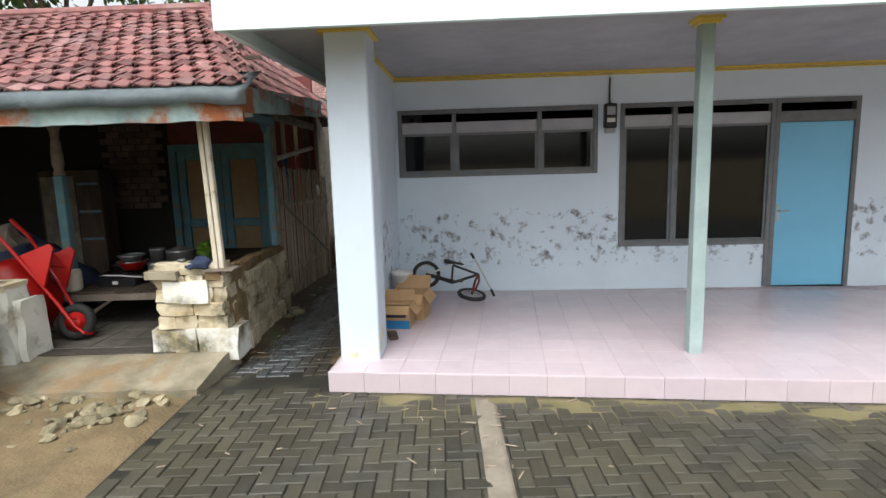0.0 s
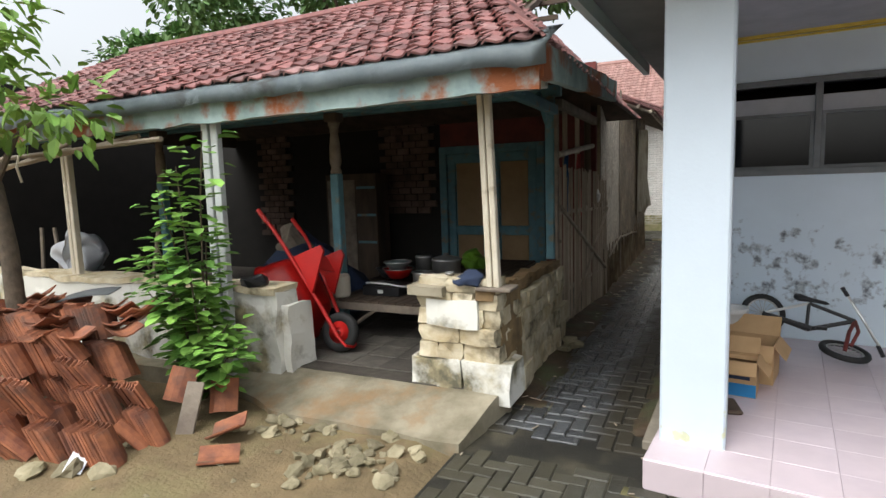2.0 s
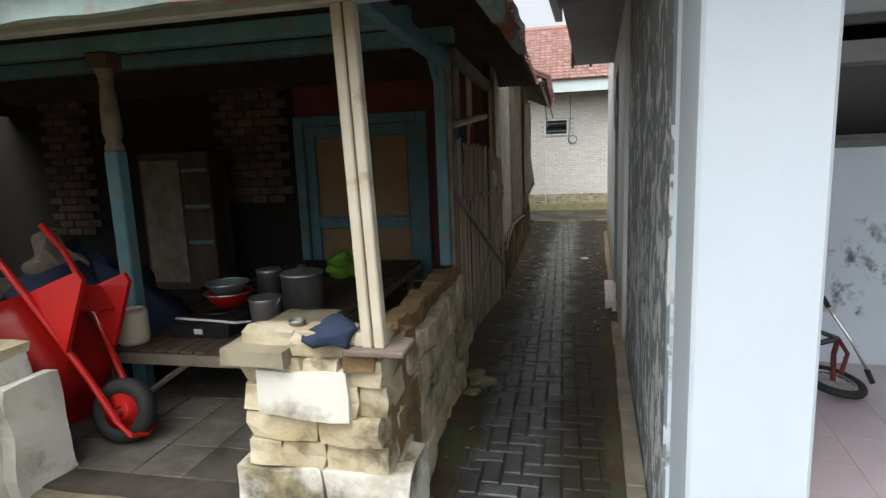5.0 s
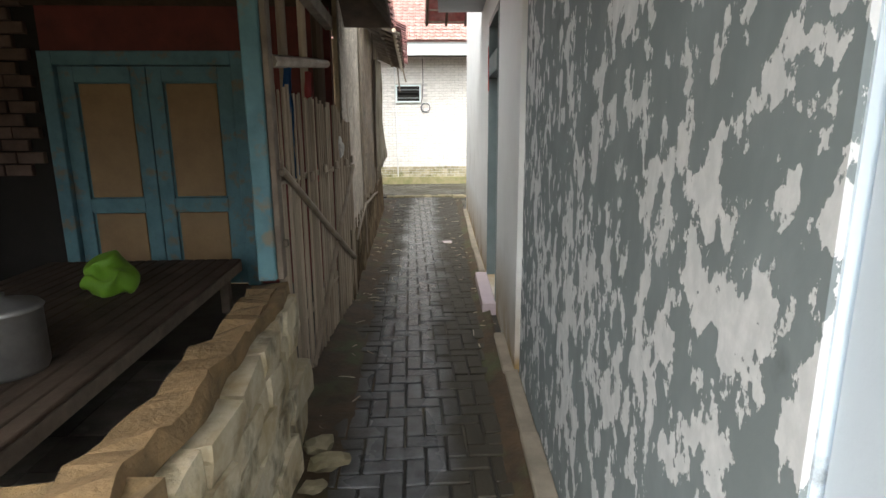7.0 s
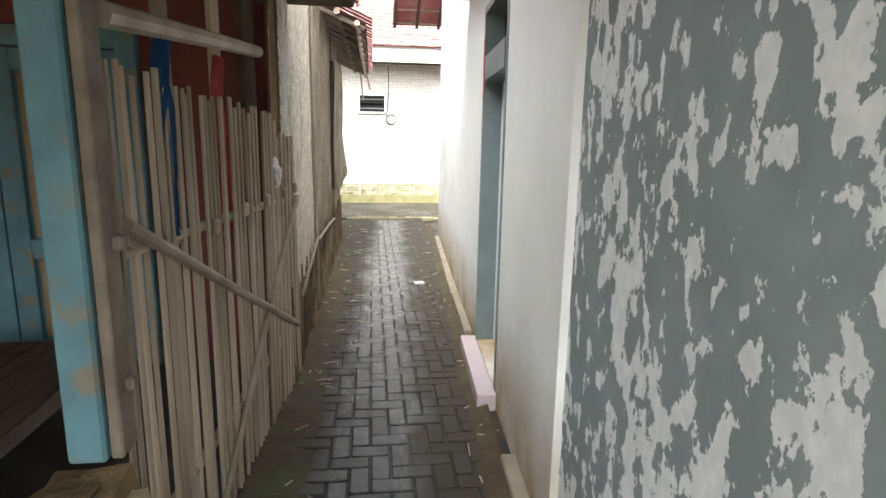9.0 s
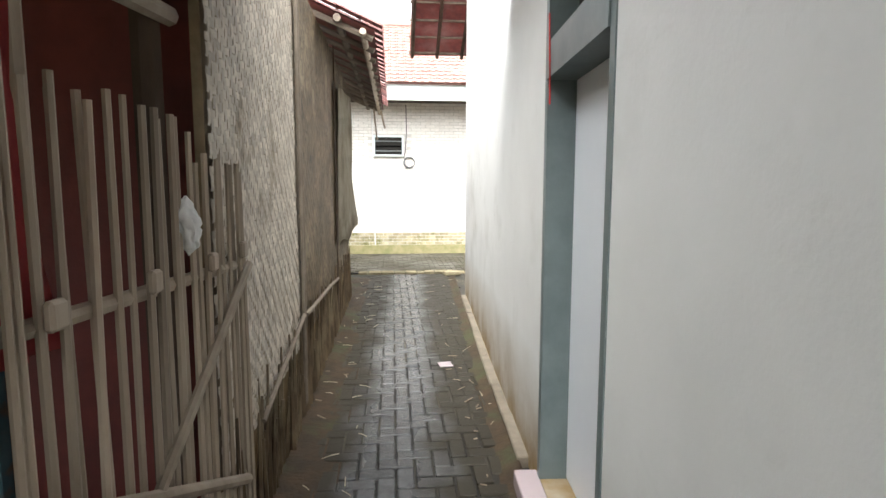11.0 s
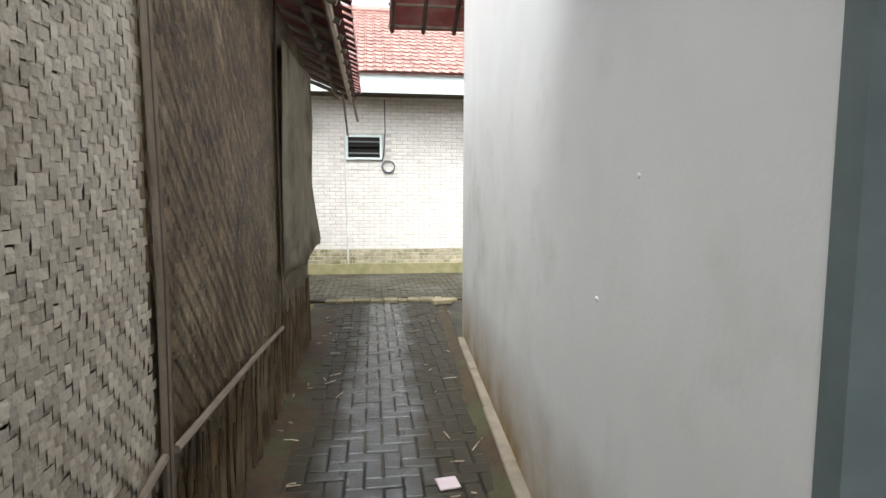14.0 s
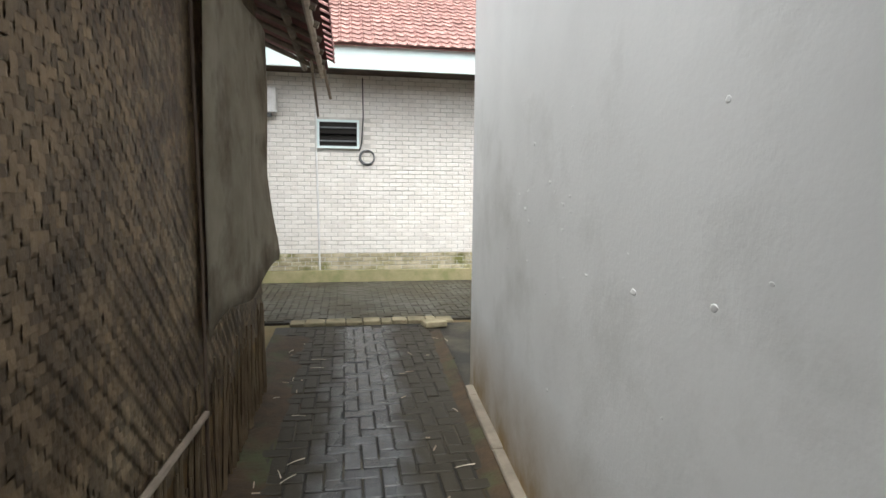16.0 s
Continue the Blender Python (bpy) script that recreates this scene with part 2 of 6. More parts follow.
def trodden(name, clean, film, xc, drift, half):
    """Wet paving blocks swept clean along the trodden middle of the alley, filmed with silt and algae beside it."""
    m = mat(name, clean, tuple(c * 0.55 for c in clean), scale=9, rgh=0.26, bump=0.4, bscale=70, rand=0.25, spec=0.4)
    nt = m.node_tree
    N, L = nt.nodes.new, nt.links.new
    b = nt.nodes["Principled BSDF"]
    geo = N("ShaderNodeNewGeometry")
    sep = N("ShaderNodeSeparateXYZ")
    L(geo.outputs["Position"], sep.inputs[0])

    def op(kind, a, c):
        x = N("ShaderNodeMath")
        x.operation = kind
        for i, v in enumerate((a, c)):
            if isinstance(v, (int, float)):
                x.inputs[i].default_value = v
            else:
                L(v, x.inputs[i])
        return x.outputs[0]

    n = N("ShaderNodeTexNoise")
    n.inputs["Scale"].default_value, n.inputs["Detail"].default_value = 3.0, 6.0
    L(geo.outputs["Position"], n.inputs["Vector"])
    mid = op("ADD", op("MULTIPLY", sep.outputs[1], drift), xc)
    off = op("ABSOLUTE", op("SUBTRACT", sep.outputs[0], mid), 0)
    off = op("ADD", off, op("MULTIPLY", op("SUBTRACT", n.outputs[0], 0.5), 0.45))
    r = N("ShaderNodeMapRange")
    r.inputs["From Min"].default_value, r.inputs["From Max"].default_value = half - 0.09, half + 0.1
    L(off, r.inputs["Value"])
    x = N("ShaderNodeMix")
    x.data_type = "RGBA"
    L(r.outputs[0], x.inputs[0])
    L(b.inputs["Base Color"].links[0].from_socket, x.inputs[6])
    x.inputs[7].default_value = (*film, 1)
    L(x.outputs[2], b.inputs["Base Color"])
    q = N("ShaderNodeMapRange")
    q.inputs["To Min"].default_value, q.inputs["To Max"].default_value = 0.24, 0.62
    L(r.outputs[0], q.inputs["Value"])
    L(q.outputs[0], b.inputs["Roughness"])
    return m


M["paver_alley"] = trodden("wet_trodden_paver", (0.085, 0.09, 0.095), (0.032, 0.027, 0.017), -1.36, 0.04, 0.25)
M["joint"] = mat("silted_joint", (0.024, 0.022, 0.017), (0.011, 0.011, 0.009), scale=6, rgh=0.6, bump=0.4, bscale=60, col3=(0.085, 0.075, 0.05), scale3=1.5)
M["silt"] = mat("brown_silt", (0.075, 0.048, 0.025), (0.036, 0.024, 0.014), scale=7, rgh=0.75, bump=0.6, bscale=45, col3=(0.06, 0.07, 0.03), scale3=2.5, dist=0.02)
M["dirt"] = mat("yellow_brown_dirt", (0.22, 0.16, 0.085), (0.13, 0.096, 0.05), scale=3, rgh=0.85, bump=0.7, bscale=30, col3=(0.20, 0.17, 0.08), scale3=1.4, dist=0.03)
M["concrete"] = mat("stained_concrete", (0.31, 0.275, 0.20), (0.15, 0.13, 0.085), scale=3.0, rgh=0.6, bump=0.4, bscale=35, col3=(0.27, 0.14, 0.05), scale3=1.3, lo3=0.5, hi3=0.68)
M["kerb"] = mat("sandy_kerb_cement", (0.27, 0.235, 0.185), (0.18, 0.155, 0.12), scale=5, rgh=0.75, bump=0.4, bscale=40)
M["limestone"] = mat("cream_limestone", (0.62, 0.56, 0.42), (0.40, 0.32, 0.19), scale=5, rgh=0.85, bump=0.6, bscale=25, rand=0.2, col3=(0.13, 0.11, 0.07), scale3=3.5, lo3=0.53, hi3=0.68, dist=0.02)
M["mortar"] = mat("ochre_mortar", (0.28, 0.19, 0.09), (0.13, 0.09, 0.05), scale=6, rgh=0.9, bump=0.7, bscale=30, dist=0.02)
M["limewash"] = stained("old_limewash", (0.70, 0.69, 0.63), (0.42, 0.36, 0.22), (0.13, 0.12, 0.08), 3.2, 0.46, 0.62, 0.05, 0.62)
M["tile_roof"] = mat("weathered_clay_roof", (0.255, 0.105, 0.095), (0.155, 0.075, 0.072), scale=7, rgh=0.75, bump=0.3, bscale=40, rand=0.45, col3=(0.28, 0.19, 0.18), scale3=2.2, lo3=0.5, hi3=0.75)
M["tile_far"] = mat("red_clay_roof", (0.42, 0.26, 0.23), (0.34, 0.19, 0.165), scale=4, rgh=0.7, bump=0.2, rand=0.16)
M["tile_pile"] = mat("orange_clay_tile", (0.38, 0.14, 0.066), (0.17, 0.066, 0.042), scale=7, rgh=0.75, bump=0.35, bscale=50, rand=0.3, col3=(0.12, 0.075, 0.06), scale3=3.0, lo3=0.52, hi3=0.68)
M["wood_dark"] = mat("dark_weathered_wood", (0.10, 0.07, 0.05), (0.05, 0.035, 0.025), scale=5, rgh=0.8, bump=0.4, stretch=(1, 1, 0.2))
M["wood_grey"] = mat("grey_weathered_wood", (0.25, 0.21, 0.165), (0.15, 0.12, 0.095), scale=6, rgh=0.85, bump=0.4)
M["red_board"] = mat("dark_red_board", (0.16, 0.03, 0.025), (0.09, 0.02, 0.018), scale=4, rgh=0.6, bump=0.2)
M["turq"] = mat("worn_turquoise_paint", (0.12, 0.25, 0.29), (0.08, 0.175, 0.21), scale=5, rgh=0.65, bump=0.3, col3=(0.19, 0.17, 0.13), scale3=6, lo3=0.54, hi3=0.66)
M["panel"] = mat("tan_door_panel", (0.33, 0.22, 0.11), (0.25, 0.16, 0.08), scale=3, rgh=0.6, bump=0.15)
M["beam_paint"] = mat("peeling_eave_board", (0.36, 0.46, 0.45), (0.22, 0.30, 0.30), scale=4, rgh=0.8, bump=0.4, col3=(0.30, 0.10, 0.04), scale3=1.3, lo3=0.5, hi3=0.58)
M["sheet"] = mat("grey_roofing_sheet", (0.26, 0.31, 0.33), (0.17, 0.21, 0.23), scale=3, rgh=0.5, bump=0.3, bscale=12, col3=(0.09, 0.09, 0.09), scale3=2, lo3=0.55, hi3=0.7)
M["cream_post"] = mat("cream_painted_wood", (0.62, 0.57, 0.46), (0.52, 0.46, 0.35), scale=6, rgh=0.65, bump=0.25, col3=(0.30, 0.24, 0.16), scale3=4, lo3=0.62, hi3=0.72)
M["white_post"] = mat("dull_white_wood", (0.50, 0.53, 0.52), (0.38, 0.40, 0.39), scale=6, rgh=0.7, bump=0.25)
M["bamboo"] = mat("dry_bamboo", (0.42, 0.35, 0.27), (0.27, 0.215, 0.16), scale=6, rgh=0.6, bump=0.25, rand=0.25, stretch=(1, 1, 0.15))
M["weave_pale"] = mat("pale_woven_bamboo", (0.66, 0.60, 0.51), (0.50, 0.44, 0.36), scale=5, rgh=0.75, bump=0.4, bscale=90, rand=0.2, island=True, col3=(0.27, 0.21, 0.14), scale3=2.2, lo3=0.58, hi3=0.72)
M["weave_dark"] = mat("brown_woven_bamboo", (0.165, 0.118, 0.068), (0.07, 0.048, 0.028), scale=4, rgh=0.6, bump=0.4, bscale=90, rand=0.42, island=True, col3=(0.25, 0.20, 0.13), scale3=1.5, lo3=0.52, hi3=0.7)
M["cloth"] = mat("dirty_sacking", (0.46, 0.42, 0.33), (0.34, 0.30, 0.22), scale=3, rgh=0.9, bump=0.4, bscale=120, col3=(0.19, 0.155, 0.11), scale3=1.6)
M["brick_white"] = mat("whitewashed_brick", (0.80, 0.78, 0.74), (0.72, 0.69, 0.64), scale=6, rgh=0.8, bump=0.4, bscale=40, rand=0.05)
M["brick_damp"] = mat("stained_whitewashed_brick", (0.52, 0.47, 0.35), (0.33, 0.29, 0.18), scale=6, rgh=0.85, bump=0.4, bscale=40, rand=0.15, col3=(0.16, 0.17, 0.06), scale3=3)
M["brick_joint"] = mat("whitewashed_joint", (0.62, 0.60, 0.56), rgh=0.9, bump=0.3)
M["moss"] = mat("mossy_plinth", (0.22, 0.22, 0.10), (0.36, 0.31, 0.18), scale=5, rgh=0.9, bump=0.5)
# lack of light indoors and in vent openings is put into this near-black
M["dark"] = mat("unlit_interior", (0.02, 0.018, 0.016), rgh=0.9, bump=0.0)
# tinted near-black, so the unlit room behind is already in the pane colour
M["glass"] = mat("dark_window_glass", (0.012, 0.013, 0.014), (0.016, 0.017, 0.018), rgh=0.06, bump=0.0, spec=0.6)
M["red"] = mat("red_enamel", (0.52, 0.015, 0.012), (0.44, 0.012, 0.010), scale=5, rgh=0.35, bump=0.08, col3=(0.26, 0.02, 0.015), scale3=6, lo3=0.62, hi3=0.75)
M["rubber"] = mat("black_rubber", (0.022, 0.022, 0.022), rgh=0.7, bump=0.3)
M["steel"] = mat("dull_aluminium", (0.45, 0.45, 0.44), (0.32, 0.32, 0.31), scale=6, rgh=0.4, metal=0.8, bump=0.1)
M["black"] = mat("black_plastic", (0.02, 0.02, 0.022), rgh=0.4, bump=0.05)
M["white"] = mat("white_plastic", (0.75, 0.75, 0.73), rgh=0.45, bump=0.03)
M["card"] = mat("brown_cardboard", (0.45, 0.29, 0.15), (0.38, 0.24, 0.12), scale=5, rgh=0.85, bump=0.1)
M["blue_card"] = mat("blue_print", (0.02, 0.19, 0.42), rgh=0.6, bump=0.0)
M["navy"] = mat("navy_cloth", (0.03, 0.045, 0.09), (0.02, 0.03, 0.06), rgh=0.9, bump=0.4)
M["cyan_cloth"] = mat("blue_cloth", (0.03, 0.12, 0.28), rgh=0.9, bump=0.3)
M["pink_cloth"] = mat("coral_cloth", (0.55, 0.10, 0.10), rgh=0.9, bump=0.3)
M["green_bag"] = mat("lime_plastic", (0.20, 0.42, 0.04), rgh=0.5, bump=0.2)
M["leaf"] = mat("fresh_leaf", (0.24, 0.42, 0.08), (0.10, 0.24, 0.045), scale=3, rgh=0.5, bump=0.1, rand=0.4)
M["leaf_tree"] = mat("tree_leaf", (0.27, 0.44, 0.09), (0.17, 0.32, 0.06), scale=2, rgh=0.55, bump=0.1, rand=0.4, island=True)
M["leaf_far"] = mat("far_leaf", (0.16, 0.28, 0.09), (0.09, 0.18, 0.06), scale=1, rgh=0.7, bump=0.0, rand=0.4, island=True)
M["bark"] = mat("grey_brown_bark", (0.13, 0.10, 0.07), (0.07, 0.055, 0.04), scale=12, rgh=0.9, bump=0.7, bscale=25, dist=0.02)
M["rock"] = mat("pale_rubble", (0.30, 0.26, 0.17), (0.16, 0.14, 0.08), scale=6, rgh=0.85, bump=0.5, bscale=30, rand=0.3)
M["chrome"] = mat("worn_chrome", (0.55, 0.55, 0.53), rgh=0.3, metal=0.9, bump=0.0)
M["moss_silt"] = mat("olive_silt", (0.13, 0.12, 0.05), (0.20, 0.17, 0.09), scale=4, rgh=0.7, bump=0.5, bscale=40)
# brick colour lowered to carry the shade under the veranda roof
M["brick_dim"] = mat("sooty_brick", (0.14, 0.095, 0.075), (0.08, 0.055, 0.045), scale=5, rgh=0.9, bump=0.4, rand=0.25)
M["sand"] = mat("crumbled_sandstone", (0.27, 0.175, 0.085), (0.15, 0.10, 0.05), scale=6, rgh=0.9, bump=0.6, bscale=30, dist=0.02)
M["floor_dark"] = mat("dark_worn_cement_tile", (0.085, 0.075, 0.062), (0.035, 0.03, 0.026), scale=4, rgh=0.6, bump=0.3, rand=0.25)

# pale third colour paints wet reflections onto the floor as patches
M["veranda_tile"] = mat("dusty_grey_tile", (0.16, 0.145, 0.125), (0.05, 0.045, 0.038), scale=5, rgh=0.42, bump=0.2, rand=0.3, col3=(0.30, 0.29, 0.26), scale3=2.5, lo3=0.55, hi3=0.75)

g = M["glass"].node_tree.nodes["Principled BSDF"]
g.inputs["Transmission Weight"].default_value, g.inputs["IOR"].default_value = 0.85, 1.45

H = pose(-0.455, 4.08, 0, 0, 0, -3.2)


def at_house(ob):
    ob.matrix_basis = H
    return ob


# ---- ground ----
def ground_z(x, y):
    d = max(0.0, min(1.0, (-1.68 - x) / 0.25))
    z = -0.045 + d * (0.05 + 0.05 * noise.noise((x * 0.9, y * 0.9, 0)) + 0.02 * noise.noise((x * 4, y * 4, 3)))
    if y > 4.4 or x < -9 or y < -3:
        z = -0.045
    return z


bm = bmesh.new()
xs = [-400, -60, -20, -10] + [-9.5 + 0.12 * i for i in range(68)] + [-1.3, 2, 8, 20, 60, 400]
ys = [-400, -60, -15, -4] + [-3 + 0.15 * i for i in range(51)] + [5.5, 9, 14, 20, 60, 400]
gv = [[bm.verts.new((x, y, ground_z(x, y))) for y in ys] for x in xs]
for i in range(len(xs) - 1):
    for j in range(len(ys) - 1):
        bm.faces.new((gv[i][j], gv[i + 1][j], gv[i + 1][j + 1], gv[i][j + 1]))
structure(part("ground", bm, M["dirt"], smooth=True), "bare damp yellow-brown earth of the yard", "ground")

paving = structure(part("pavement", bx(-1.66, 9, -4, 4.1, -0.2, -0.012), M["joint"]), "wet grey herringbone block paving with mossy joints", "pavement")
alley = structure(part("pavement_alley", bx(-1.75, 0.6, 4.1, 17.1, -0.2, -0.0125), M["joint"]), "narrow wet alley paved with interlocking grey blocks", "pavement")
road = structure(part("road", bx(-30, 30, 17.35, 20.5, -0.2, -0.014), M["joint"]), "wet block-paved lane crossing the alley's end", "road")

# silt along the two edges of the alley
bm = grid_slab(-1.72, -1.22, 4.6, 16.6, lambda x, y: 0.028 - 0.05 * max(0, (x + 1.62)) / 0.4 + 0.02 * noise.noise((x * 5, y * 3, 0)), 8, 90, 0.05)
tagged(part("silt_strip", bm, M["silt"], smooth=True), "brown silt and litter lying along the foot of the fence", "dirt", kind="stuff")
bm = grid_slab(-0.26, -0.1, 0.3, 12.6, lambda x, y: 0.004 + 0.03 * (x + 0.2) / 0.1 + 0.014 * noise.noise((x * 6, y * 2.5, 5)), 5, 90, 0.05)
sb = part("silt_strip", bm, M["silt"], smooth=True)
sb.matrix_basis = H
tagged(sb, "brown silt lying along the kerb of the alley", "dirt", kind="stuff")
bm = grid_slab(-0.1, 8.5, -0.42, -0.02, lambda x, y: -0.004 + 0.03 * (y + 0.15) + 0.018 * noise.noise((x * 2.2, y * 4, 9)), 120, 8, 0.05)
sb = part("silt_strip", bm, M["moss_silt"], smooth=True)
sb.matrix_basis = H @ pose(-0.03, -0.385, 0, 0, 0, -3.55)
tagged(sb, "olive mossy silt along the porch step", "dirt", kind="stuff")
bm = grid_slab(0.70, 0.86, 1.2, 3.5, lambda x, y: 0.006 + 0.006 * noise.noise((x * 9, y * 5, 2)) - 0.05 * abs(x - 0.78), 5, 40, 0.05)
tagged(part("cement_strip", bm, M["kerb"], smooth=True), "narrow cement repair line across the paving", "cement", kind="structure")

# ---- pale blue house ----
LEN = 10.0
WV = 2.58


def wall_with(name, spans, material, label):
    bm = bmesh.new()
    for s in spans:
        box(bm, *s)
    return structure(at_house(part(name, bm, material)), label, "wall")


wall_with("wall_porch", [
    (0.2, 0.24, WV, WV + 0.15, 0.16, 2.97), (0.24, 2.80, WV, WV + 0.15, 0.16, 1.70), (0.24, 2.80, WV, WV + 0.15, 2.56, 2.97),
    (2.80, 3.08, WV, WV + 0.15, 0.16, 2.97), (3.08, 4.99, WV, WV + 0.15, 0.16, 0.735), (3.08, 6.0, WV, WV + 0.15, 2.56, 2.97),
    (6.0, LEN, WV, WV + 0.15, 0.16, 2.97)], M["paint_blue"], "pale blue plastered porch wall with flaking damp patches")
wall_with("wall_porch_side", [(0.0, 0.2, 0.30, WV, 0.0, 2.97)], M["paint_blue"], "pale blue plastered side wall of the porch")
structure(at_house(part("pillar", bx(0.012, 0.36, -0.10, 0.30, 0.0, 2.97, bevel=0.012), M["pillar"])), "square pale blue plastered porch pillar, stained at its foot", "pillar")
wall_with("wall_alley_peeling", [(-0.012, 0.0, 0.305, 3.1, 0.0, 2.97), (0.0, 0.2, WV + 0.15, 3.1, 0.0, 4.3)], M["peel"], "grey alley wall with peeling, flaking paint")
D0, D1, DZ = 4.45, 5.46, 2.66
wall_with("wall_alley_white", [(-0.046, 0.2, 3.1, D0, 0.0, 4.3), (-0.046, 0.2, D1, 10.75, 0.0, 4.3), (-0.046, 0.2, D0, D1, DZ, 4.3), (-0.046, 0.2, D0, D1, 0.0, 0.1)], M["wall_white"], "off-white plastered alley wall, ochre with damp and painted shade at the foot")
wall_with("wall_end", [(0.2, LEN, 10.55, 10.75, 0.0, 4.3)], M["wall_white"], "off-white plastered rear wall")
wall_with("wall_far_side", [(LEN, LEN + 0.2, 0, 10.75, 0.0, 4.3)], M["paint_blue"], "plain outer wall closing the house")
# closes the room behind the windows; its darkness is in the wall and floor colour
wall_with("wall_room_back", [(0.2, LEN, 6.5, 6.6, 0.0, 2.97)], M["dark"], "inner wall behind the porch windows, near-black for the unlit room")
structure(at_house(part("floor_room", bx(0.2, LEN, WV + 0.15, 6.5, 0.05, 0.16), M["dark"])), "floor inside the house, near-black for the unlit room", "floor")
structure(at_house(part("ceiling", bx(-0.56, LEN + 0.2, -0.62, 6.6, 2.97, 3.01), M["soffit"])), "grey flat porch ceiling", "ceiling")
bm = bmesh.new()
box(bm, -0.62, LEN + 0.2, -0.7, -0.64, 2.85, 3.3)
box(bm, -0.62, -0.56, -0.64, 3.3, 2.86, 3.3)
structure(at_house(part("fascia", bm, M["fascia"])), "pale mint painted eaves board", "fascia")
structure(at_house(part("trim_edge", bx(-0.56, LEN, -0.64, -0.6, 2.93, 2.97), M["yellow"])), "yellow painted ceiling edge trim", "trim")
bm = bmesh.new()
box(bm, 0.2, LEN, WV - 0.035, WV, 2.94, 2.97)
box(bm, 0.2, LEN, WV - 0.018, WV, 2.915, 2.932)
box(bm, 0.2, 0.235, 0.36, WV - 0.035, 2.94, 2.97)
box(bm, -0.03, 0.40, -0.13, 0.30, 2.945, 2.968)
structure(at_house(part("trim_cornice", bm, M["yellow"])), "yellow painted cornice moulding", "trim")
# house roof, hipped, out of sight above the fascia
bm = bmesh.new()
pts = [(-0.7, -0.75, 3.3), (LEN + 0.3, -0.75, 3.3), (LEN + 0.3, 5.2, 5.9), (0.9, 5.2, 5.9), (0.0, 3.3, 4.35), (-0.7, 3.3, 3.3)]
a = [bm.verts.new(p) for p in pts]
bm.faces.new(a)
c = [bm.verts.new(p) for p in [(-0.02, 10.8, 4.35), (LEN + 0.3, 10.8, 4.35)]]
bm.faces.new((a[4], a[3], c[0]))
bm.faces.new((a[3], a[2], c[1], c[0]))
bmesh.ops.solidify(bm, geom=bm.faces[:], thickness=0.06)
structure(at_house(part("roof", bm, M["tile_far"])), "tiled roof of the blue house", "roof")

# porch floor
P = H @ pose(-0.03, -0.37, 0, 0, 0, -3.55)
floor = part("floor", bx(0.004, 9.5, 0.004, 3.3, -0.1, 0.166), M["grout"])
floor.matrix_basis = P
structure(floor, "glossy pale pink tiled porch floor one step up", "floor")

# windows
def window(name, u0, u1, z0, z1, mull, transom, label):
    w = thing(name, label, "window", H)
    tagged(w, kind="structure")
    y0, y1 = WV - 0.02, WV + 0.08
    fr = bmesh.new()
    t = 0.055
    box(fr, u0, u0 + t, y0, y1, z0, z1, 0.004)
    box(fr, u1 - t, u1, y0, y1, z0, z1, 0.004)
    box(fr, u0 + t, u1 - t, y0, y1, z0, z0 + t, 0.004)
    box(fr, u0 + t, u1 - t, y0, y1, z1 - t, z1, 0.004)
    part("window_frame", fr, M["frame_grey"], w)
    for c in mull:
        part("mullion", bx(c - t / 2, c + t / 2, y0 + 0.004, y1 - 0.004, z0 + t, z1 - t, bevel=0.004), M["frame_grey"], w)
    edges = [u0 + t / 2] + list(mull) + [u1 - t / 2]
    for a, b in zip(edges, edges[1:]):
        part("vent_board", bx(a + t / 2, b - t / 2, y0 + 0.03, y0 + 0.05, transom, transom + 0.14), M["soffit"], w, "grey board under an open vent slot")
        s = bmesh.new()
        e = 0.03
        box(s, a + t / 2, a + t / 2 + e, y0 + 0.025, y1 - 0.025, z0 + t, transom)
        box(s, b - t / 2 - e, b - t / 2, y0 + 0.025, y1 - 0.025, z0 + t, transom)
        box(s, a + t / 2 + e, b - t / 2 - e, y0 + 0.025, y1 - 0.025, z0 + t, z0 + t + e)
        box(s, a + t / 2 + e, b - t / 2 - e, y0 + 0.025, y1 - 0.025, transom - e, transom)
        part("sash", s, M["frame_grey"], w)
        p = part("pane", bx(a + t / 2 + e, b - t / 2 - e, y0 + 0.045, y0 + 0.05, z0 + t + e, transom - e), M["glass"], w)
        p.visible_shadow = False
    return w


window("window_1", 0.24, 2.80, 1.70, 2.56, (0.97, 2.065), 2.26, "grey framed three-light porch window with dark glass")
window("window_2", 3.08, 4.99, 0.735, 2.56, (3.76,), 2.27, "tall grey framed two-light porch window with dark glass")
d = tagged(thing("door_1", "closed sky-blue flush door in a grey frame", "door", H), kind="structure")
bm = bmesh.new()
box(bm, 4.935, 4.99, WV - 0.021, WV + 0.08, 0.18, 0.735)
box(bm, 4.992, 5.045, WV - 0.022, WV + 0.08, 0.18, 2.56)
box(bm, 5.945, 6.0, WV - 0.022, WV + 0.08, 0.18, 2.56)
box(bm, 5.045, 5.945, WV - 0.022, WV + 0.08, 2.505, 2.56)
box(bm, 5.045, 5.945, WV - 0.018, WV + 0.08, 2.27, 2.40)
part("door_frame", bm, M["frame_grey"], d)
part("leaf", bx(5.05, 5.94, WV + 0.0, WV + 0.04, 0.185, 2.265, bevel=0.003), M["door_blue"], d, "sky-blue flush door leaf")
h = part("handle_plate", bx(5.075, 5.105, WV - 0.008, WV + 0.0, 1.02, 1.24, bevel=0.002), M["chrome"], d, "worn chrome plate")
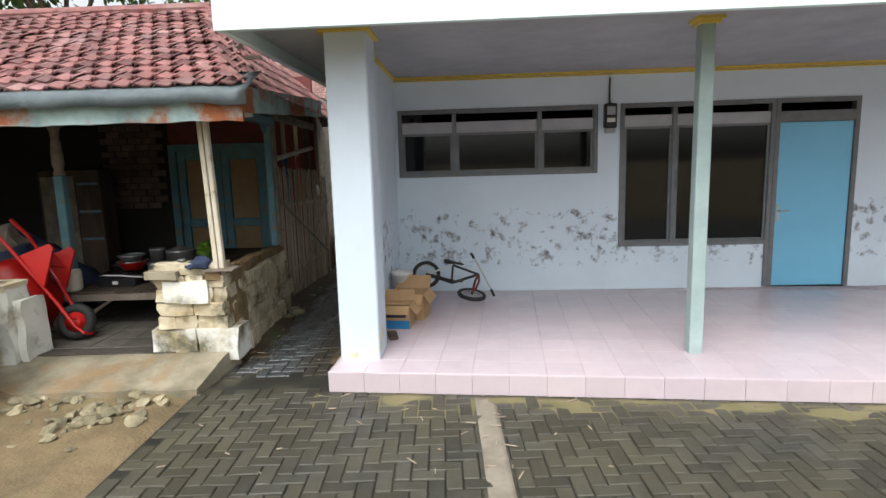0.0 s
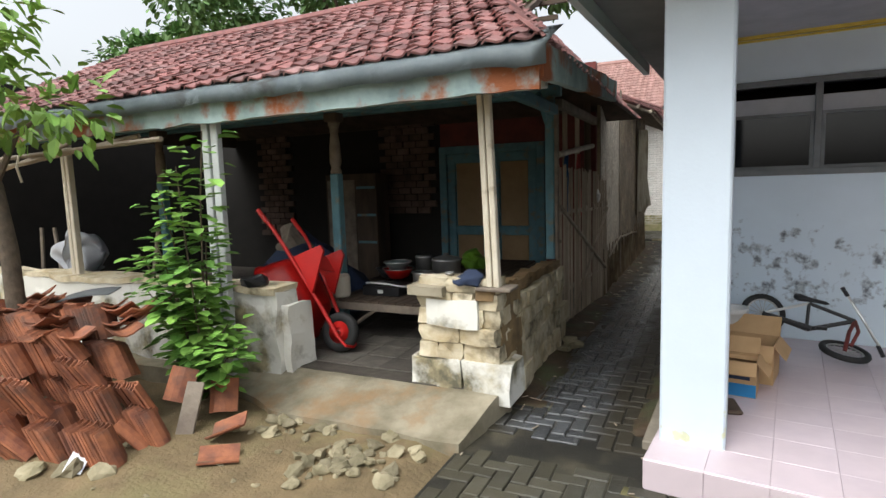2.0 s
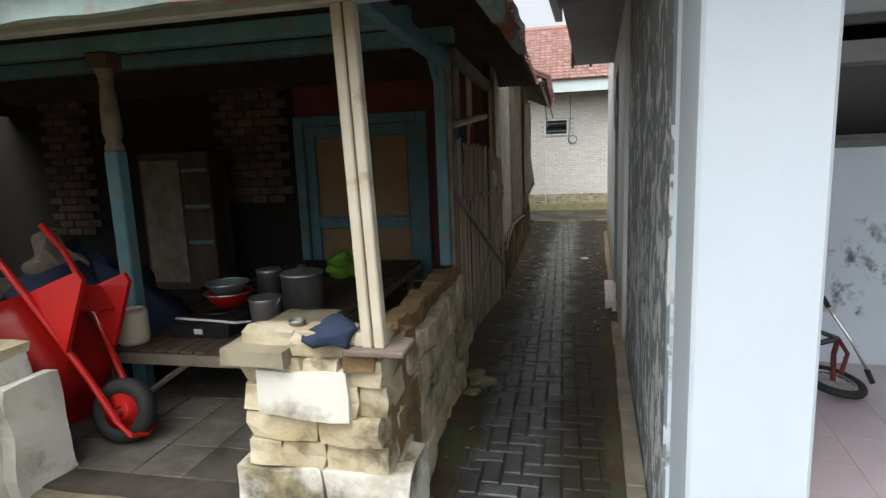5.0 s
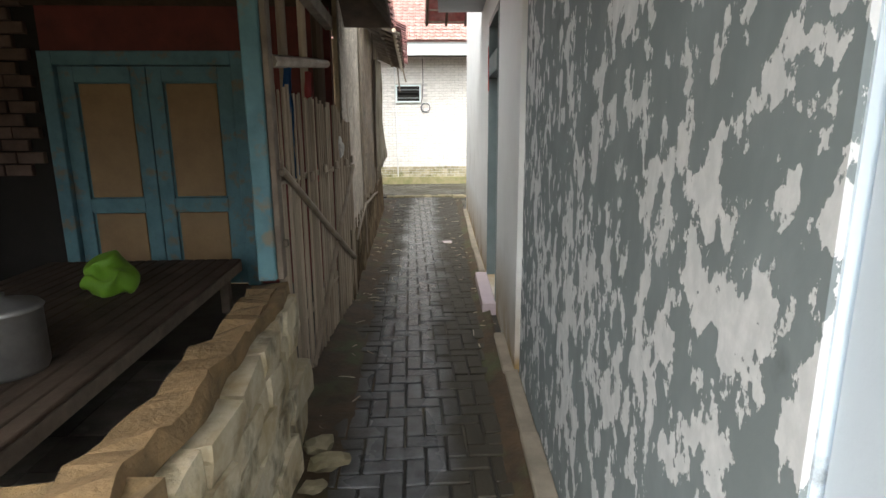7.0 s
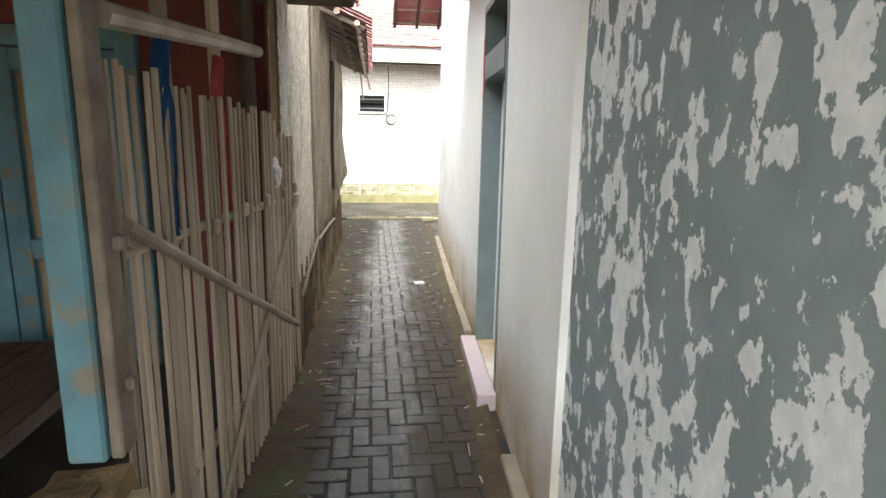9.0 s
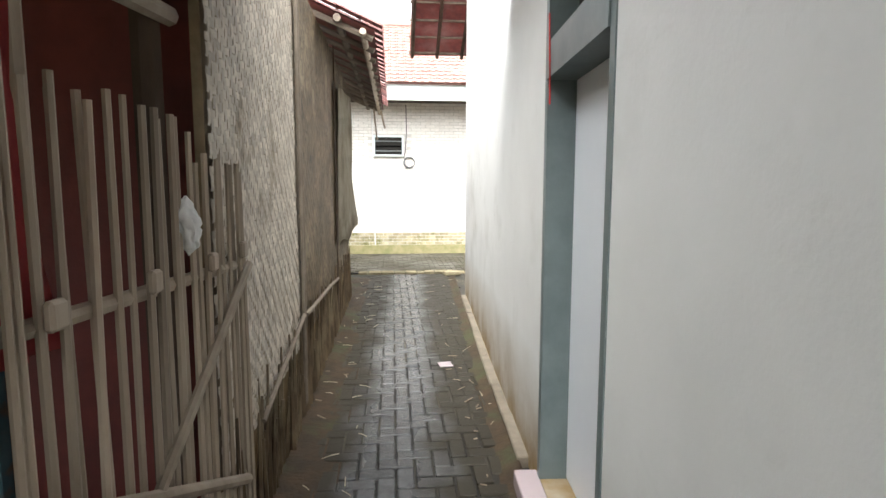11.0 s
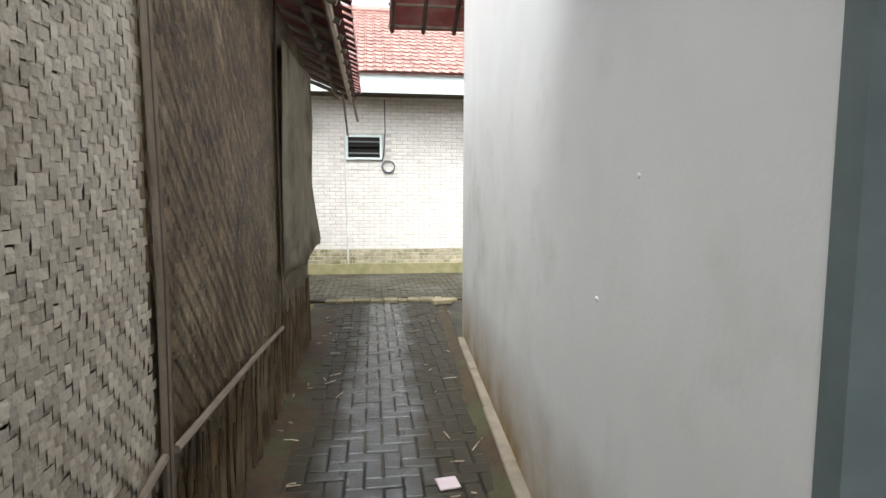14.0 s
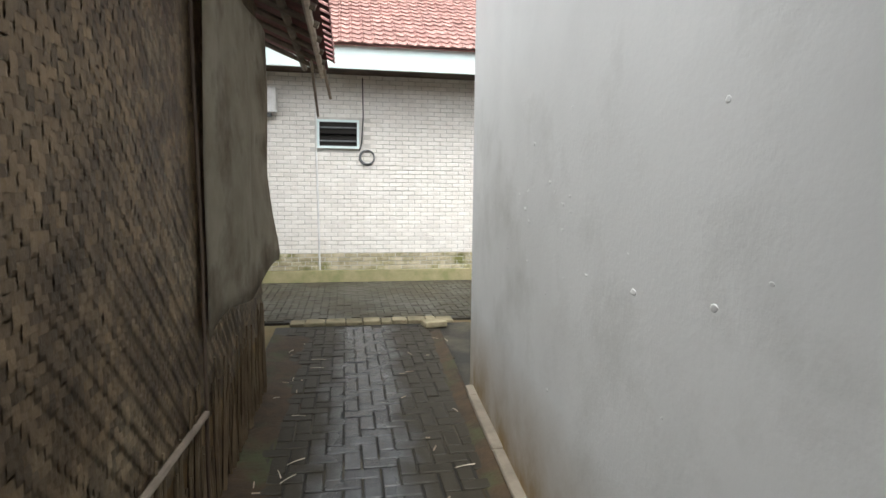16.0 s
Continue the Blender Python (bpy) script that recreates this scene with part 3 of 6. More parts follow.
part("handle", tb([(5.09, WV - 0.01, 1.16), (5.09, WV - 0.05, 1.16), (5.20, WV - 0.05, 1.155)], 0.009), M["chrome"], d, "chrome lever handle")

# porch post
p = thing("porch_post", "slim grey-green square porch post with a yellow capital", "post", H)
part("shaft", bx(3.05, 3.165, 0.0, 0.11, 0.166, 2.93, bevel=0.006), M["post_green"], p)
bm = bmesh.new()
box(bm, 3.0, 3.215, -0.05, 0.16, 2.945, 2.97)
box(bm, 3.025, 3.19, -0.025, 0.135, 2.915, 2.945)
part("capital", bm, M["yellow"], p, "yellow stepped capital")
# bulb and meter
p = thing("bulb", "small white bulb hanging from the porch ceiling", "lamp", H @ pose(3.35, 0.6, 2.97))
part("holder", lathe([(0.03, 0), (0.03, -0.02), (0.012, -0.03), (0.016, -0.06), (0.016, -0.09)], 12), M["black"], p)
part("globe", lathe([(0.014, -0.09), (0.03, -0.115), (0.033, -0.14), (0.022, -0.165), (0.002, -0.172)], 14), M["white"], p, smooth=True)
p = thing("electricity_meter", "black wall-mounted electricity meter with a cable above", "meter", H @ pose(2.94, WV, 0))
part("case", bx(-0.075, 0.075, -0.11, 0, 2.26, 2.56, bevel=0.012), M["black"], p)
part("dial_window", bx(-0.05, 0.05, -0.116, -0.11, 2.42, 2.52), M["soffit"], p, "grey dial window")
part("label_plate", bx(-0.05, 0.05, -0.116, -0.11, 2.33, 2.38), M["white"], p, "white plate")
part("terminal_box", bx(-0.06, 0.06, -0.09, 0, 2.2, 2.258, bevel=0.006), M["soffit"], p)
part("cable", tb([(0, -0.02, 2.56), (-0.005, -0.02, 2.75), (0.0, -0.02, 2.88)], 0.011), M["black"], p)

# alley door
d = tagged(thing("door_2", "closed pale door set deep in a grey-green frame", "door", H), kind="structure")
bm = bmesh.new()
box(bm, -0.052, 0.17, D0, D0 + 0.05, 0.1, DZ)
box(bm, -0.052, 0.17, D1 - 0.055, D1, 0.1, DZ)
box(bm, -0.052, 0.17, D0 + 0.05, D1 - 0.055, DZ - 0.05, DZ)
box(bm, -0.06, 0.17, D0 + 0.05, D1 - 0.055, 2.13, 2.30)
part("door_frame", bm, M["frame_green"], d)
part("leaf", bx(0.09, 0.125, D0 + 0.05, D1 - 0.055, 0.11, 2.13), M["door_white"], d, "pale bluish white flush leaf")
# near-black board stands in for the unlit open vent above the lintel
part("vent_panel", bx(0.09, 0.125, D0 + 0.05, D1 - 0.055, 2.30, DZ - 0.05), M["dark"], d)
part("cord", tb([(-0.065, D1 - 0.12, 2.42), (-0.064, D1 - 0.13, 2.28), (-0.063, D1 - 0.15, 2.1), (-0.064, D1 - 0.16, 2.0)], 0.004), M["red"], d, "short red cord")
structure(at_house(part("step", bx(-0.17, -0.046, D0 - 0.05, D1 + 0.05, -0.05, 0.1, bevel=0.006), M["pink"])), "pink tiled doorstep in the alley", "step")
kerb = thing("kerb", "low sandy cement kerb along the alley wall", "kerb", H)
rk = random.Random(5)
v = 0.1
while v < 10.6:
    l = rk.uniform(0.55, 0.9)
    e = min(v + l, 10.62)
    if not (v < D1 + 0.05 and e > D0 - 0.05):
        part("kerb_stone", bx(-0.115 + rk.uniform(-0.01, 0.005), -0.017, v, e - 0.006, -0.08, 0.055 + rk.uniform(-0.01, 0.01), bevel=0.008), M["kerb"], kerb)
    v = e

# ---- house rear eaves over the alley's end ----
eave = thing("rear_eaves", "dark tiled eaves on wooden rafters above the alley end", "roof")
def EZ(y):
    return 3.82 + (16.6 - y) * 0.6
bm = bmesh.new()
a = [bm.verts.new(p) for p in [(-0.64, 16.6, 3.84), (5, 16.3, 3.84), (5, 14.6, EZ(14.6)), (-0.64, 14.9, EZ(14.9))]]
bm.faces.new(a)
bmesh.ops.solidify(bm, geom=bm.faces[:], thickness=0.05)
part("tile_bed", bm, M["tile_roof"], eave)
for i in range(8):
    x = -0.6 + i * 0.42
    part("rafter", tb([(x, 16.55, 3.80), (x, 14.9, EZ(14.9) - 0.05)], 0.03, 6), M["wood_dark"], eave)
for i in range(6):
    y = 16.5 - i * 0.3
    part("batten", bx(-0.66, 4.8, y - 0.02, y + 0.02, EZ(y) - 0.03, EZ(y) + 0.0), M["wood_grey"], eave)

# ---- whitewashed brick house across the lane ----
BW = 20.4
far = thing("brick_house", "whitewashed brick house with a red tiled roof", "house")
part("wall_core", bx(-14, 10, BW + 0.006, BW + 0.25, -0.05, 3.75), M["brick_joint"], far)
part("plinth", bx(-14, 10, BW - 0.05, BW + 0.005, -0.06, 0.2, bevel=0.01), M["moss"], far, "mossy cement plinth")
part("eaves_board", bx(-14, 10, 19.66, 19.72, 3.56, 3.92), M["fascia"], far, "pale mint eaves board")
part("soffit", bx(-14, 10, 19.72, BW, 3.6, 3.63), M["wood_dark"], far)
bm = bmesh.new()
a = [bm.verts.new(p) for p in [(-14, 19.6, 3.90), (10, 19.6, 3.90), (10, 22.6, 5.95), (-14, 22.6, 5.95)]]
bm.faces.new(a)
bmesh.ops.solidify(bm, geom=bm.faces[:], thickness=0.05)
part("roof", bm, M["tile_far"], far)
part("ridge", tb([(-14, 22.6, 5.98), (10, 22.6, 5.98)], 0.11, 8), M["tile_far"], far)
part("wall_back", bx(-14, 10, 25, 25.2, 0, 3.7), M["brick_joint"], far)
# opening is a solid block; the dark inside is put into its colour
w = part("vent", bx(-1.37, -0.71, BW - 0.03, BW + 0.003, 2.37, 2.80), M["dark"], far, "small louvred vent in a mint frame")
bm = bmesh.new()
for s in [(-1.40, -1.36, 2.34, 2.83), (-0.72, -0.68, 2.34, 2.83), (-1.36, -0.72, 2.34, 2.38), (-1.36, -0.72, 2.79, 2.83)]:
    box(bm, s[0], s[1], BW - 0.06, BW - 0.01, s[2], s[3])
part("frame", bm, M["fascia"], w)
for i in range(3):
    z = 2.46 + i * 0.115
    bm = bx(-1.36, -0.72, -0.006, 0.05, -0.012, 0.0)
    bmesh.ops.transform(bm, matrix=pose(0, BW - 0.06, z, 35), verts=bm.verts)
    part("louvre", bm, M["glass"] if i == 1 else M["frame_grey"], w)
part("conduit", tb([(-1.38, BW - 0.02, 0.1), (-1.42, BW - 0.02, 2.3), (-1.42, BW - 0.02, 3.5)], 0.018, 8), M["white"], far, "white conduit pipe")
part("cable", tb([(-0.62, BW - 0.03, 3.55), (-0.61, BW - 0.03, 2.9), (-0.64, BW - 0.03, 2.45), (-0.68, BW - 0.03, 2.3)], 0.01, 6), M["black"], far)
cc = thing("cable_coil", "coil of grey cable hung on the brick wall", "cable", pose(-0.55, BW - 0.03, 2.19))
part("coil", torus(0.13, 0.013, 26, 6, pose(0, 0, 0, 90)), M["frame_grey"], cc)
part("coil", torus(0.12, 0.012, 26, 6, pose(0.01, -0.02, 0.01, 84)), M["frame_grey"], cc)
b = thing("meter_box", "small white box fixed under the eaves", "box", pose(-2.35, BW, 3.1))
part("case", bx(-0.3, 0.3, -0.22, 0, -0.2, 0.22, bevel=0.015), M["white"], b)
part("bracket", bx(-0.2, 0.2, -0.16, 0, -0.26, -0.2), M["frame_grey"], b)

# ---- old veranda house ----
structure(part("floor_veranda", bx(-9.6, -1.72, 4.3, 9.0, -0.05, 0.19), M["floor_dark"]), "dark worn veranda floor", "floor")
def apron_z(x, y):
    f = max(0, min(1, (y - 3.75) / 0.5))
    return 0.05 + 0.13 * f + 0.012 * noise.noise((x * 3, y * 3, 1))
bm = bmesh.new()
n, k = 30, 12
gv = [[None] * (k + 1) for _ in range(n + 1)]
for i in range(n + 1):
    for j in range(k + 1):
        x = -4.15 + (2.52 + 0.10 * j / k) * i / n
        y0 = 3.72 + 0.05 * noise.noise((x * 2.5, 0, 0)) + 0.28 * max(0, min(1, (-3.2 - x) / 0.8))
        gv[i][j] = bm.verts.new((x, y0 + (4.5 - y0) * j / k, 0))
        gv[i][j].co.z = apron_z(x, gv[i][j].co.y)
for i in range(n):
    for j in range(k):
        bm.faces.new((gv[i][j], gv[i + 1][j], gv[i + 1][j + 1], gv[i][j + 1]))
r = bmesh.ops.extrude_face_region(bm, geom=bm.faces[:])
for e in r["geom"]:
    if isinstance(e, bmesh.types.BMVert):
        e.co.z -= 0.25
bmesh.ops.recalc_face_normals(bm, faces=bm.faces[:])
structure(part("pavement_apron", bm, M["concrete"]), "cracked rust-stained concrete apron before the veranda", "pavement")

def lumpy_wall(x0, x1, y0, y1, z0, z1, step, amp, seed):
    bm = bx(x0, x1, y0, y1, z0, z1)
    for ax, lo, hi in ((0, x0, x1), (1, y0, y1), (2, z0, z1)):
        n = int((hi - lo) / step)
        for i in range(1, n):
            co, no = [0, 0, 0], [0, 0, 0]
            co[ax], no[ax] = lo + (hi - lo) * i / n, 1
            bmesh.ops.bisect_plane(bm, geom=bm.verts[:] + bm.edges[:] + bm.faces[:], plane_co=co, plane_no=no)
    rough(bm, amp, 4.0, seed)
    return bm

structure(part("wall_low", lumpy_wall(-9.2, -3.45, 4.14, 4.40, -0.1, 0.86, 0.12, 0.03, 1.0), M["limewash"]), "low limewashed veranda wall, mouldy and cracked", "wall")
structure(part("wall_low_cap", lumpy_wall(-9.2, -3.45, 4.12, 4.42, 0.845, 0.90, 0.1, 0.035, 4.0), M["limestone"]), "crumbling bare stone top of the low wall", "wall")
structure(part("wall_low_footing", lumpy_wall(-9.2, -4.1, 3.95, 4.13, -0.1, 0.14, 0.12, 0.03, 2.0), M["concrete"]), "cement footing along the low wall", "wall")
structure(part("wall_low_end", lumpy_wall(-3.45, -3.36, 4.2, 4.48, 0.1, 0.74, 0.06, 0.05, 3.0), M["limewash"]), "broken end of the low wall", "wall")

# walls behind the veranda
# back wall coloured near-black to carry the veranda's deep shade
structure(part("wall_house", bx(-9.6, -4.2, 9.0, 9.15, 0, 3.4), M["dark"]), "timber and brick wall at the back of the veranda, shade put into its near-black colour", "wall")
bm = bmesh.new()
box(bm, -2.45, -1.7, 9.0, 9.12, 0, 3.4)
box(bm, -4.2, -2.45, 9.0, 9.12, 2.32, 3.4)
structure(part("wall_house_red", bm, M["red_board"]), "dark red boarded wall round the blue doors", "wall")
# end wall takes the same near-black in place of shade
structure(part("wall_house_left", bx(-9.75, -9.6, 4.2, 9.15, 0, 3.4), M["dark"]), "end wall of the veranda, shade put into its near-black colour", "wall")

d = tagged(thing("door_3", "closed turquoise double door with tan panels", "door"), kind="structure")
bm = bmesh.new()
for s in [(-4.2, -4.08, 0.19, 2.32), (-2.57, -2.45, 0.19, 2.32), (-4.08, -2.57, 2.2, 2.32)]:
    box(bm, s[0], s[1], 8.93, 9.12, s[2], s[3], 0.006)
part("door_frame", bm, M["turq"], d)
for x0, x1 in ((-4.075, -3.33), (-3.32, -2.575)):
    l = part("leaf", bx(x0, x1, 9.02, 9.05, 0.2, 2.195), M["turq"], d)
    bm = bmesh.new()
    for s in [(x0, x0 + 0.13, 0.2, 2.195), (x1 - 0.13, x1, 0.2, 2.195), (x0 + 0.13, x1 - 0.13, 2.06, 2.195), (x0 + 0.13, x1 - 0.13, 0.90, 1.03), (x0 + 0.13, x1 - 0.13, 0.2, 0.36)]:
        box(bm, s[0], s[1], 8.985, 9.02, s[2], s[3], 0.004)
    part("stile", bm, M["turq"], l)
    for z0, z1 in ((1.04, 2.05), (0.37, 0.89)):
        part("panel", bx(x0 + 0.15, x1 - 0.15, 9.005, 9.019, z0, z1, bevel=0.006), M["panel"], l, "tan painted panel")

# posts and beams
def plank_post(name, label, x, y, z0, z1, material, w=0.055, gap=0.012, lean=0.0, back=0.0):
    t = thing(name, label, "post")
    for s in (-1, 1):
        bm = bx(s * (w / 2 + gap / 2) - w / 2, s * (w / 2 + gap / 2) + w / 2, -0.03, 0.03, z0, z1, bevel=0.006)
        for v in bm.verts:
            v.co.x += lean * (v.co.z - z0)
            v.co.y += back * (v.co.z - z0)
            v.co += Vector((x, y, 0))
        part("plank", bm, material, t)
    return t

plank_post("veranda_post", "pair of cream painted planks as a veranda post on stone", -1.59, 4.33, 0.97, 2.33, M["cream_post"], 0.043, 0.01, -0.045, 0.03)
plank_post("veranda_post", "dull white twin-plank veranda post behind the shrub", -3.98, 4.08, 0.05, 2.30, M["white_post"], 0.075, 0.03)
plank_post("veranda_post", "thin cream twin-plank veranda post on the low wall", -6.25, 4.25, 0.86, 2.34, M["cream_post"], 0.055)
plank_post("veranda_post", "dull turquoise veranda post at the low wall's far end", -8.0, 4.25, 0.86, 2.34, M["turq"], 0.07)
p = thing("corner_post", "weathered turquoise wooden corner post on the low stone wall", "post")
bm = bx(-1.82, -1.725, 6.62, 6.72, 0.86, 2.62, bevel=0.008)
part("shaft", bm, M["turq"], p)
part("batten", bx(-1.723, -1.69, 6.64, 6.73, 0.86, 2.5, bevel=0.005), M["wood_grey"], p, "bare grey batten nailed to the post")
part("brace", bx(-0.02, 0.02, -0.4, 0.0, -0.03, 0.03, m=pose(-1.80, 6.63, 2.35, -40)), M["turq"], p)
part("bolt", bx(-1.692, -1.667, 6.68, 6.72, 1.41, 1.45, bevel=0.006), M["wood_grey"], p)
part("bolt", bx(-1.692, -1.667, 6.68, 6.72, 1.03, 1.07, bevel=0.006), M["wood_grey"], p)

def turned_column(x, y):
    t = thing("turned_column", "slim turned wooden column with a turquoise lower shaft", "column", pose(x, y, 0))
    part("lower_shaft", bx(-0.05, 0.05, -0.05, 0.05, 0.19, 1.86, bevel=0.01), M["turq"], t)
    part("turning", lathe([(0.055, 1.86), (0.06, 1.88), (0.045, 1.92), (0.062, 1.98), (0.055, 2.15), (0.04, 2.27), (0.05, 2.29), (0.042, 2.31), (0.06, 2.36), (0.06, 2.38)], 14), M["wood_grey"], t, "bare turned upper shaft", smooth=True)
    part("capital", bx(-0.075, 0.075, -0.075, 0.075, 2.38, 2.47, bevel=0.01), M["wood_dark"], t)

turned_column(-3.69, 5.4)
turned_column(-6.3, 5.4)

roof = thing("veranda_roof", "sagging veranda roof of weathered red clay tiles", "roof")
part("front_beam", bx(-9.4, -1.2, 4.33, 4.40, 2.33, 2.40, bevel=0.006), M["white_post"], roof, "pale worn front beam")
part("inner_beam", bx(-9.4, -1.66, 5.35, 5.45, 2.47, 2.57, bevel=0.006), M["turq"], roof)
part("inner_beam", bx(-9.4, -1.66, 6.66, 6.76, 2.62, 2.74, bevel=0.006), M["turq"], roof)
part("cross_beam", bx(-1.76, -1.68, 4.43, 6.66, 2.42, 2.52, bevel=0.006), M["turq"], roof)
part("cross_beam", bx(-1.74, -1.66, 6.76, 9.0, 2.5, 2.6, bevel=0.006), M["wood_grey"], roof)
bm = lumpy_wall(-9.4, -1.15, 3.97, 4.01, 2.27, 2.50, 0.14, 0.02, 6.0)
part("eaves_board", bm, M["beam_paint"], roof, "peeling turquoise and rust eaves board")
bm = lumpy_wall(-1.19, -1.13, 4.0, 7.0, 2.34, 2.55, 0.14, 0.015, 6.0)
for v in bm.verts:
    v.co.z += 0.07 * (v.co.y - 4.0)
part("side_board", bm, M["beam_paint"], roof, "weathered side eaves board")
# wavy sheet along the eaves
bm = bmesh.new()
n = 90
rows = []
for i in range(n + 1):
    x = -9.5 + (9.5 - 1.08) * i / n
    w = 0.035 * noise.noise((x * 2.2, 0, 0)) + 0.02 * noise.noise((x * 6, 1, 0))
    rows.append([bm.verts.new((x, 3.90 + 0.02 * noise.noise((x * 3, 5, 0)), 2.40 + w)), bm.verts.new((x, 3.89, 2.50 + w * 0.5)), bm.verts.new((x, 4.02, 2.575 + 0.4 * w)), bm.verts.new((x, 4.35, 2.72))])
for q, s in zip(rows, rows[1:]):
    for k in range(3):
        bm.faces.new((q[k], s[k], s[k + 1], q[k + 1]))
bmesh.ops.solidify(bm, geom=bm.faces[:], thickness=0.012)
part("flashing_sheet", bm, M["sheet"], roof, "crumpled grey sheet folded over the eaves", smooth=True)
RX0, RX1 = -8.0, -2.3
RY, RZ, EY, EZ0 = 6.5, 3.80, 3.98, 2.53
SL = (RZ - EZ0) / (RY - EY)
bm = bmesh.new()
A = [bm.verts.new(p) for p in [(-8.7, EY, EZ0), (-1.15, EY, EZ0), (RX1, RY, RZ), (RX0, RY, RZ), (-1.15, 9.3, 2.6), (-8.7, 9.3, 2.6)]]
bm.faces.new((A[0], A[1], A[2], A[3]))
bm.faces.new((A[1], A[4], A[2]))
bm.faces.new((A[3], A[2], A[4], A[5]))
bm.faces.new((A[0], A[3], A[5]))
bmesh.ops.recalc_face_normals(bm, faces=bm.faces[:])
bmesh.ops.solidify(bm, geom=bm.faces[:], thickness=0.03)
part("roof_bed", bm, M["wood_dark"], roof)
part("ridge", tb([(RX0 - 0.1, RY, RZ + 0.04), (-5, RY, RZ + 0.03), (RX1, RY, RZ + 0.05)], 0.07, 8), M["tile_roof"], roof, "half-round ridge tiles")
for i in range(15):
    x = -8.6 + i * 0.5
    part("rafter", bx(x - 0.02, x + 0.02, 4.0, 6.5, -0.05, 0.0, m=Matrix(((1, 0, 0, 0), (0, 1, 0, 0), (0, SL, 1, EZ0 - SL * EY - 0.04), (0, 0, 0, 1)))), M["wood_dark"], roof)
for i in range(4):
    y = 4.5 + i * 0.6
    part("purlin", bx(-9.2, -1.3, y - 0.015, y + 0.015, EZ0 + SL * (y - EY) - 0.13, EZ0 + SL * (y - EY) - 0.095), M["wood_dark"], roof)

# ---- stone block and return wall ----
stone = thing("stone_wall", "crumbling cream limestone corner wall of the veranda", "wall", pose(-0.03, 0.14, 0))
bm = lumpy_wall(-2.16, -1.53, 4.24, 4.72, 0.1, 0.90, 0.1, 0.03, 7.0)
part("core", bm, M["mortar"], stone)
bm = lumpy_wall(-1.75, -1.63, 4.7, 6.5, -0.05, 0.84, 0.1, 0.04, 8.0)
part("core", bm, M["mortar"], stone)

# ---- bamboo fence ----
fence = thing("bamboo_fence", "old fence of upright split bamboo slats", "fence")
rf = random.Random(11)
y = 6.82
mats_f = []
while y < 9.17:
    r = rf.uniform(0.010, 0.015)
    top = 1.90 - 0.05 * (y - 6.8) + rf.uniform(-0.03, 0.025) - (0.08 if y > 8.7 else 0)
    x = -1.755 + 0.078 * (y - 6.8) + rf.uniform(-0.008, 0.008)
    dx, dy = rf.uniform(-0.015, 0.015), rf.uniform(-0.03, 0.03)
    part("slat", tb([(x, y, 0.0), (x + dx * 0.5, y + dy * 0.4, 0.9), (x + dx, y + dy, top)], r, 6, r * 0.8), M["bamboo"], fence)
    y += rf.uniform(0.042, 0.068)
part("brace", tb([(-1.725, 6.86, 1.45), (-1.635, 8.0, 0.90), (-1.555, 9.0, 0.43)], 0.022, 8), M["bamboo"], fence)
part("brace", tb([(-1.69, 7.35, 0.05), (-1.615, 8.3, 0.75), (-1.55, 9.12, 1.30)], 0.018, 8), M["bamboo"], fence)
part("rail", tb([(-1.775, 6.8, 1.36), (-1.685, 8, 1.33), (-1.592, 9.15, 1.30)], 0.022, 8), M["bamboo"], fence)
part("rail", tb([(-1.775, 6.8, 0.4), (-1.592, 9.15, 0.42)], 0.022, 8), M["bamboo"], fence)
for yy, zz in ((7.55, 1.34), (7.95, 1.36), (8.35, 1.36), (8.75, 1.36), (9.05, 1.37)):
    part("tie", bx(-1.74 + 0.078 * (yy - 6.8), -1.715 + 0.078 * (yy - 6.8), yy - 0.03, yy + 0.03, zz - 0.035, zz + 0.03, bevel=0.008), M["bamboo"], fence)
bag = thing("plastic_bag", "crumpled white plastic bag hung on the fence", "bag", pose(-1.60, 8.60, 1.49))
bm = bmesh.new()
bmesh.ops.create_icosphere(bm, subdivisions=4, radius=0.04)
bmesh.ops.scale(bm, vec=(0.6, 1.0, 2.4), verts=bm.verts)
rough(bm, 0.025, 14.0)
rough(bm, 0.014, 45.0)
part("bag", bm, M["white"], bag, smooth=True)

pole = thing("bamboo_rail", "horizontal bamboo poles above the fence", "pole")
part("pole", tb([(-1.72, 6.8, 2.0), (-1.72, 8.0, 2.12), (-1.72, 8.85, 2.2)], 0.035, 8), M["bamboo"], pole)
part("pole", tb([(-1.78, 7.4, 1.3), (-1.78, 7.4, 2.6)], 0.03, 8), M["bamboo"], pole)
part("pole", tb([(-1.78, 8.1, 1.3), (-1.78, 8.1, 2.6)], 0.03, 8), M["bamboo"], pole)
part("pole", tb([(-1.78, 8.8, 0.1), (-1.78, 8.8, 2.9)], 0.05, 8), M["wood_dark"], pole)

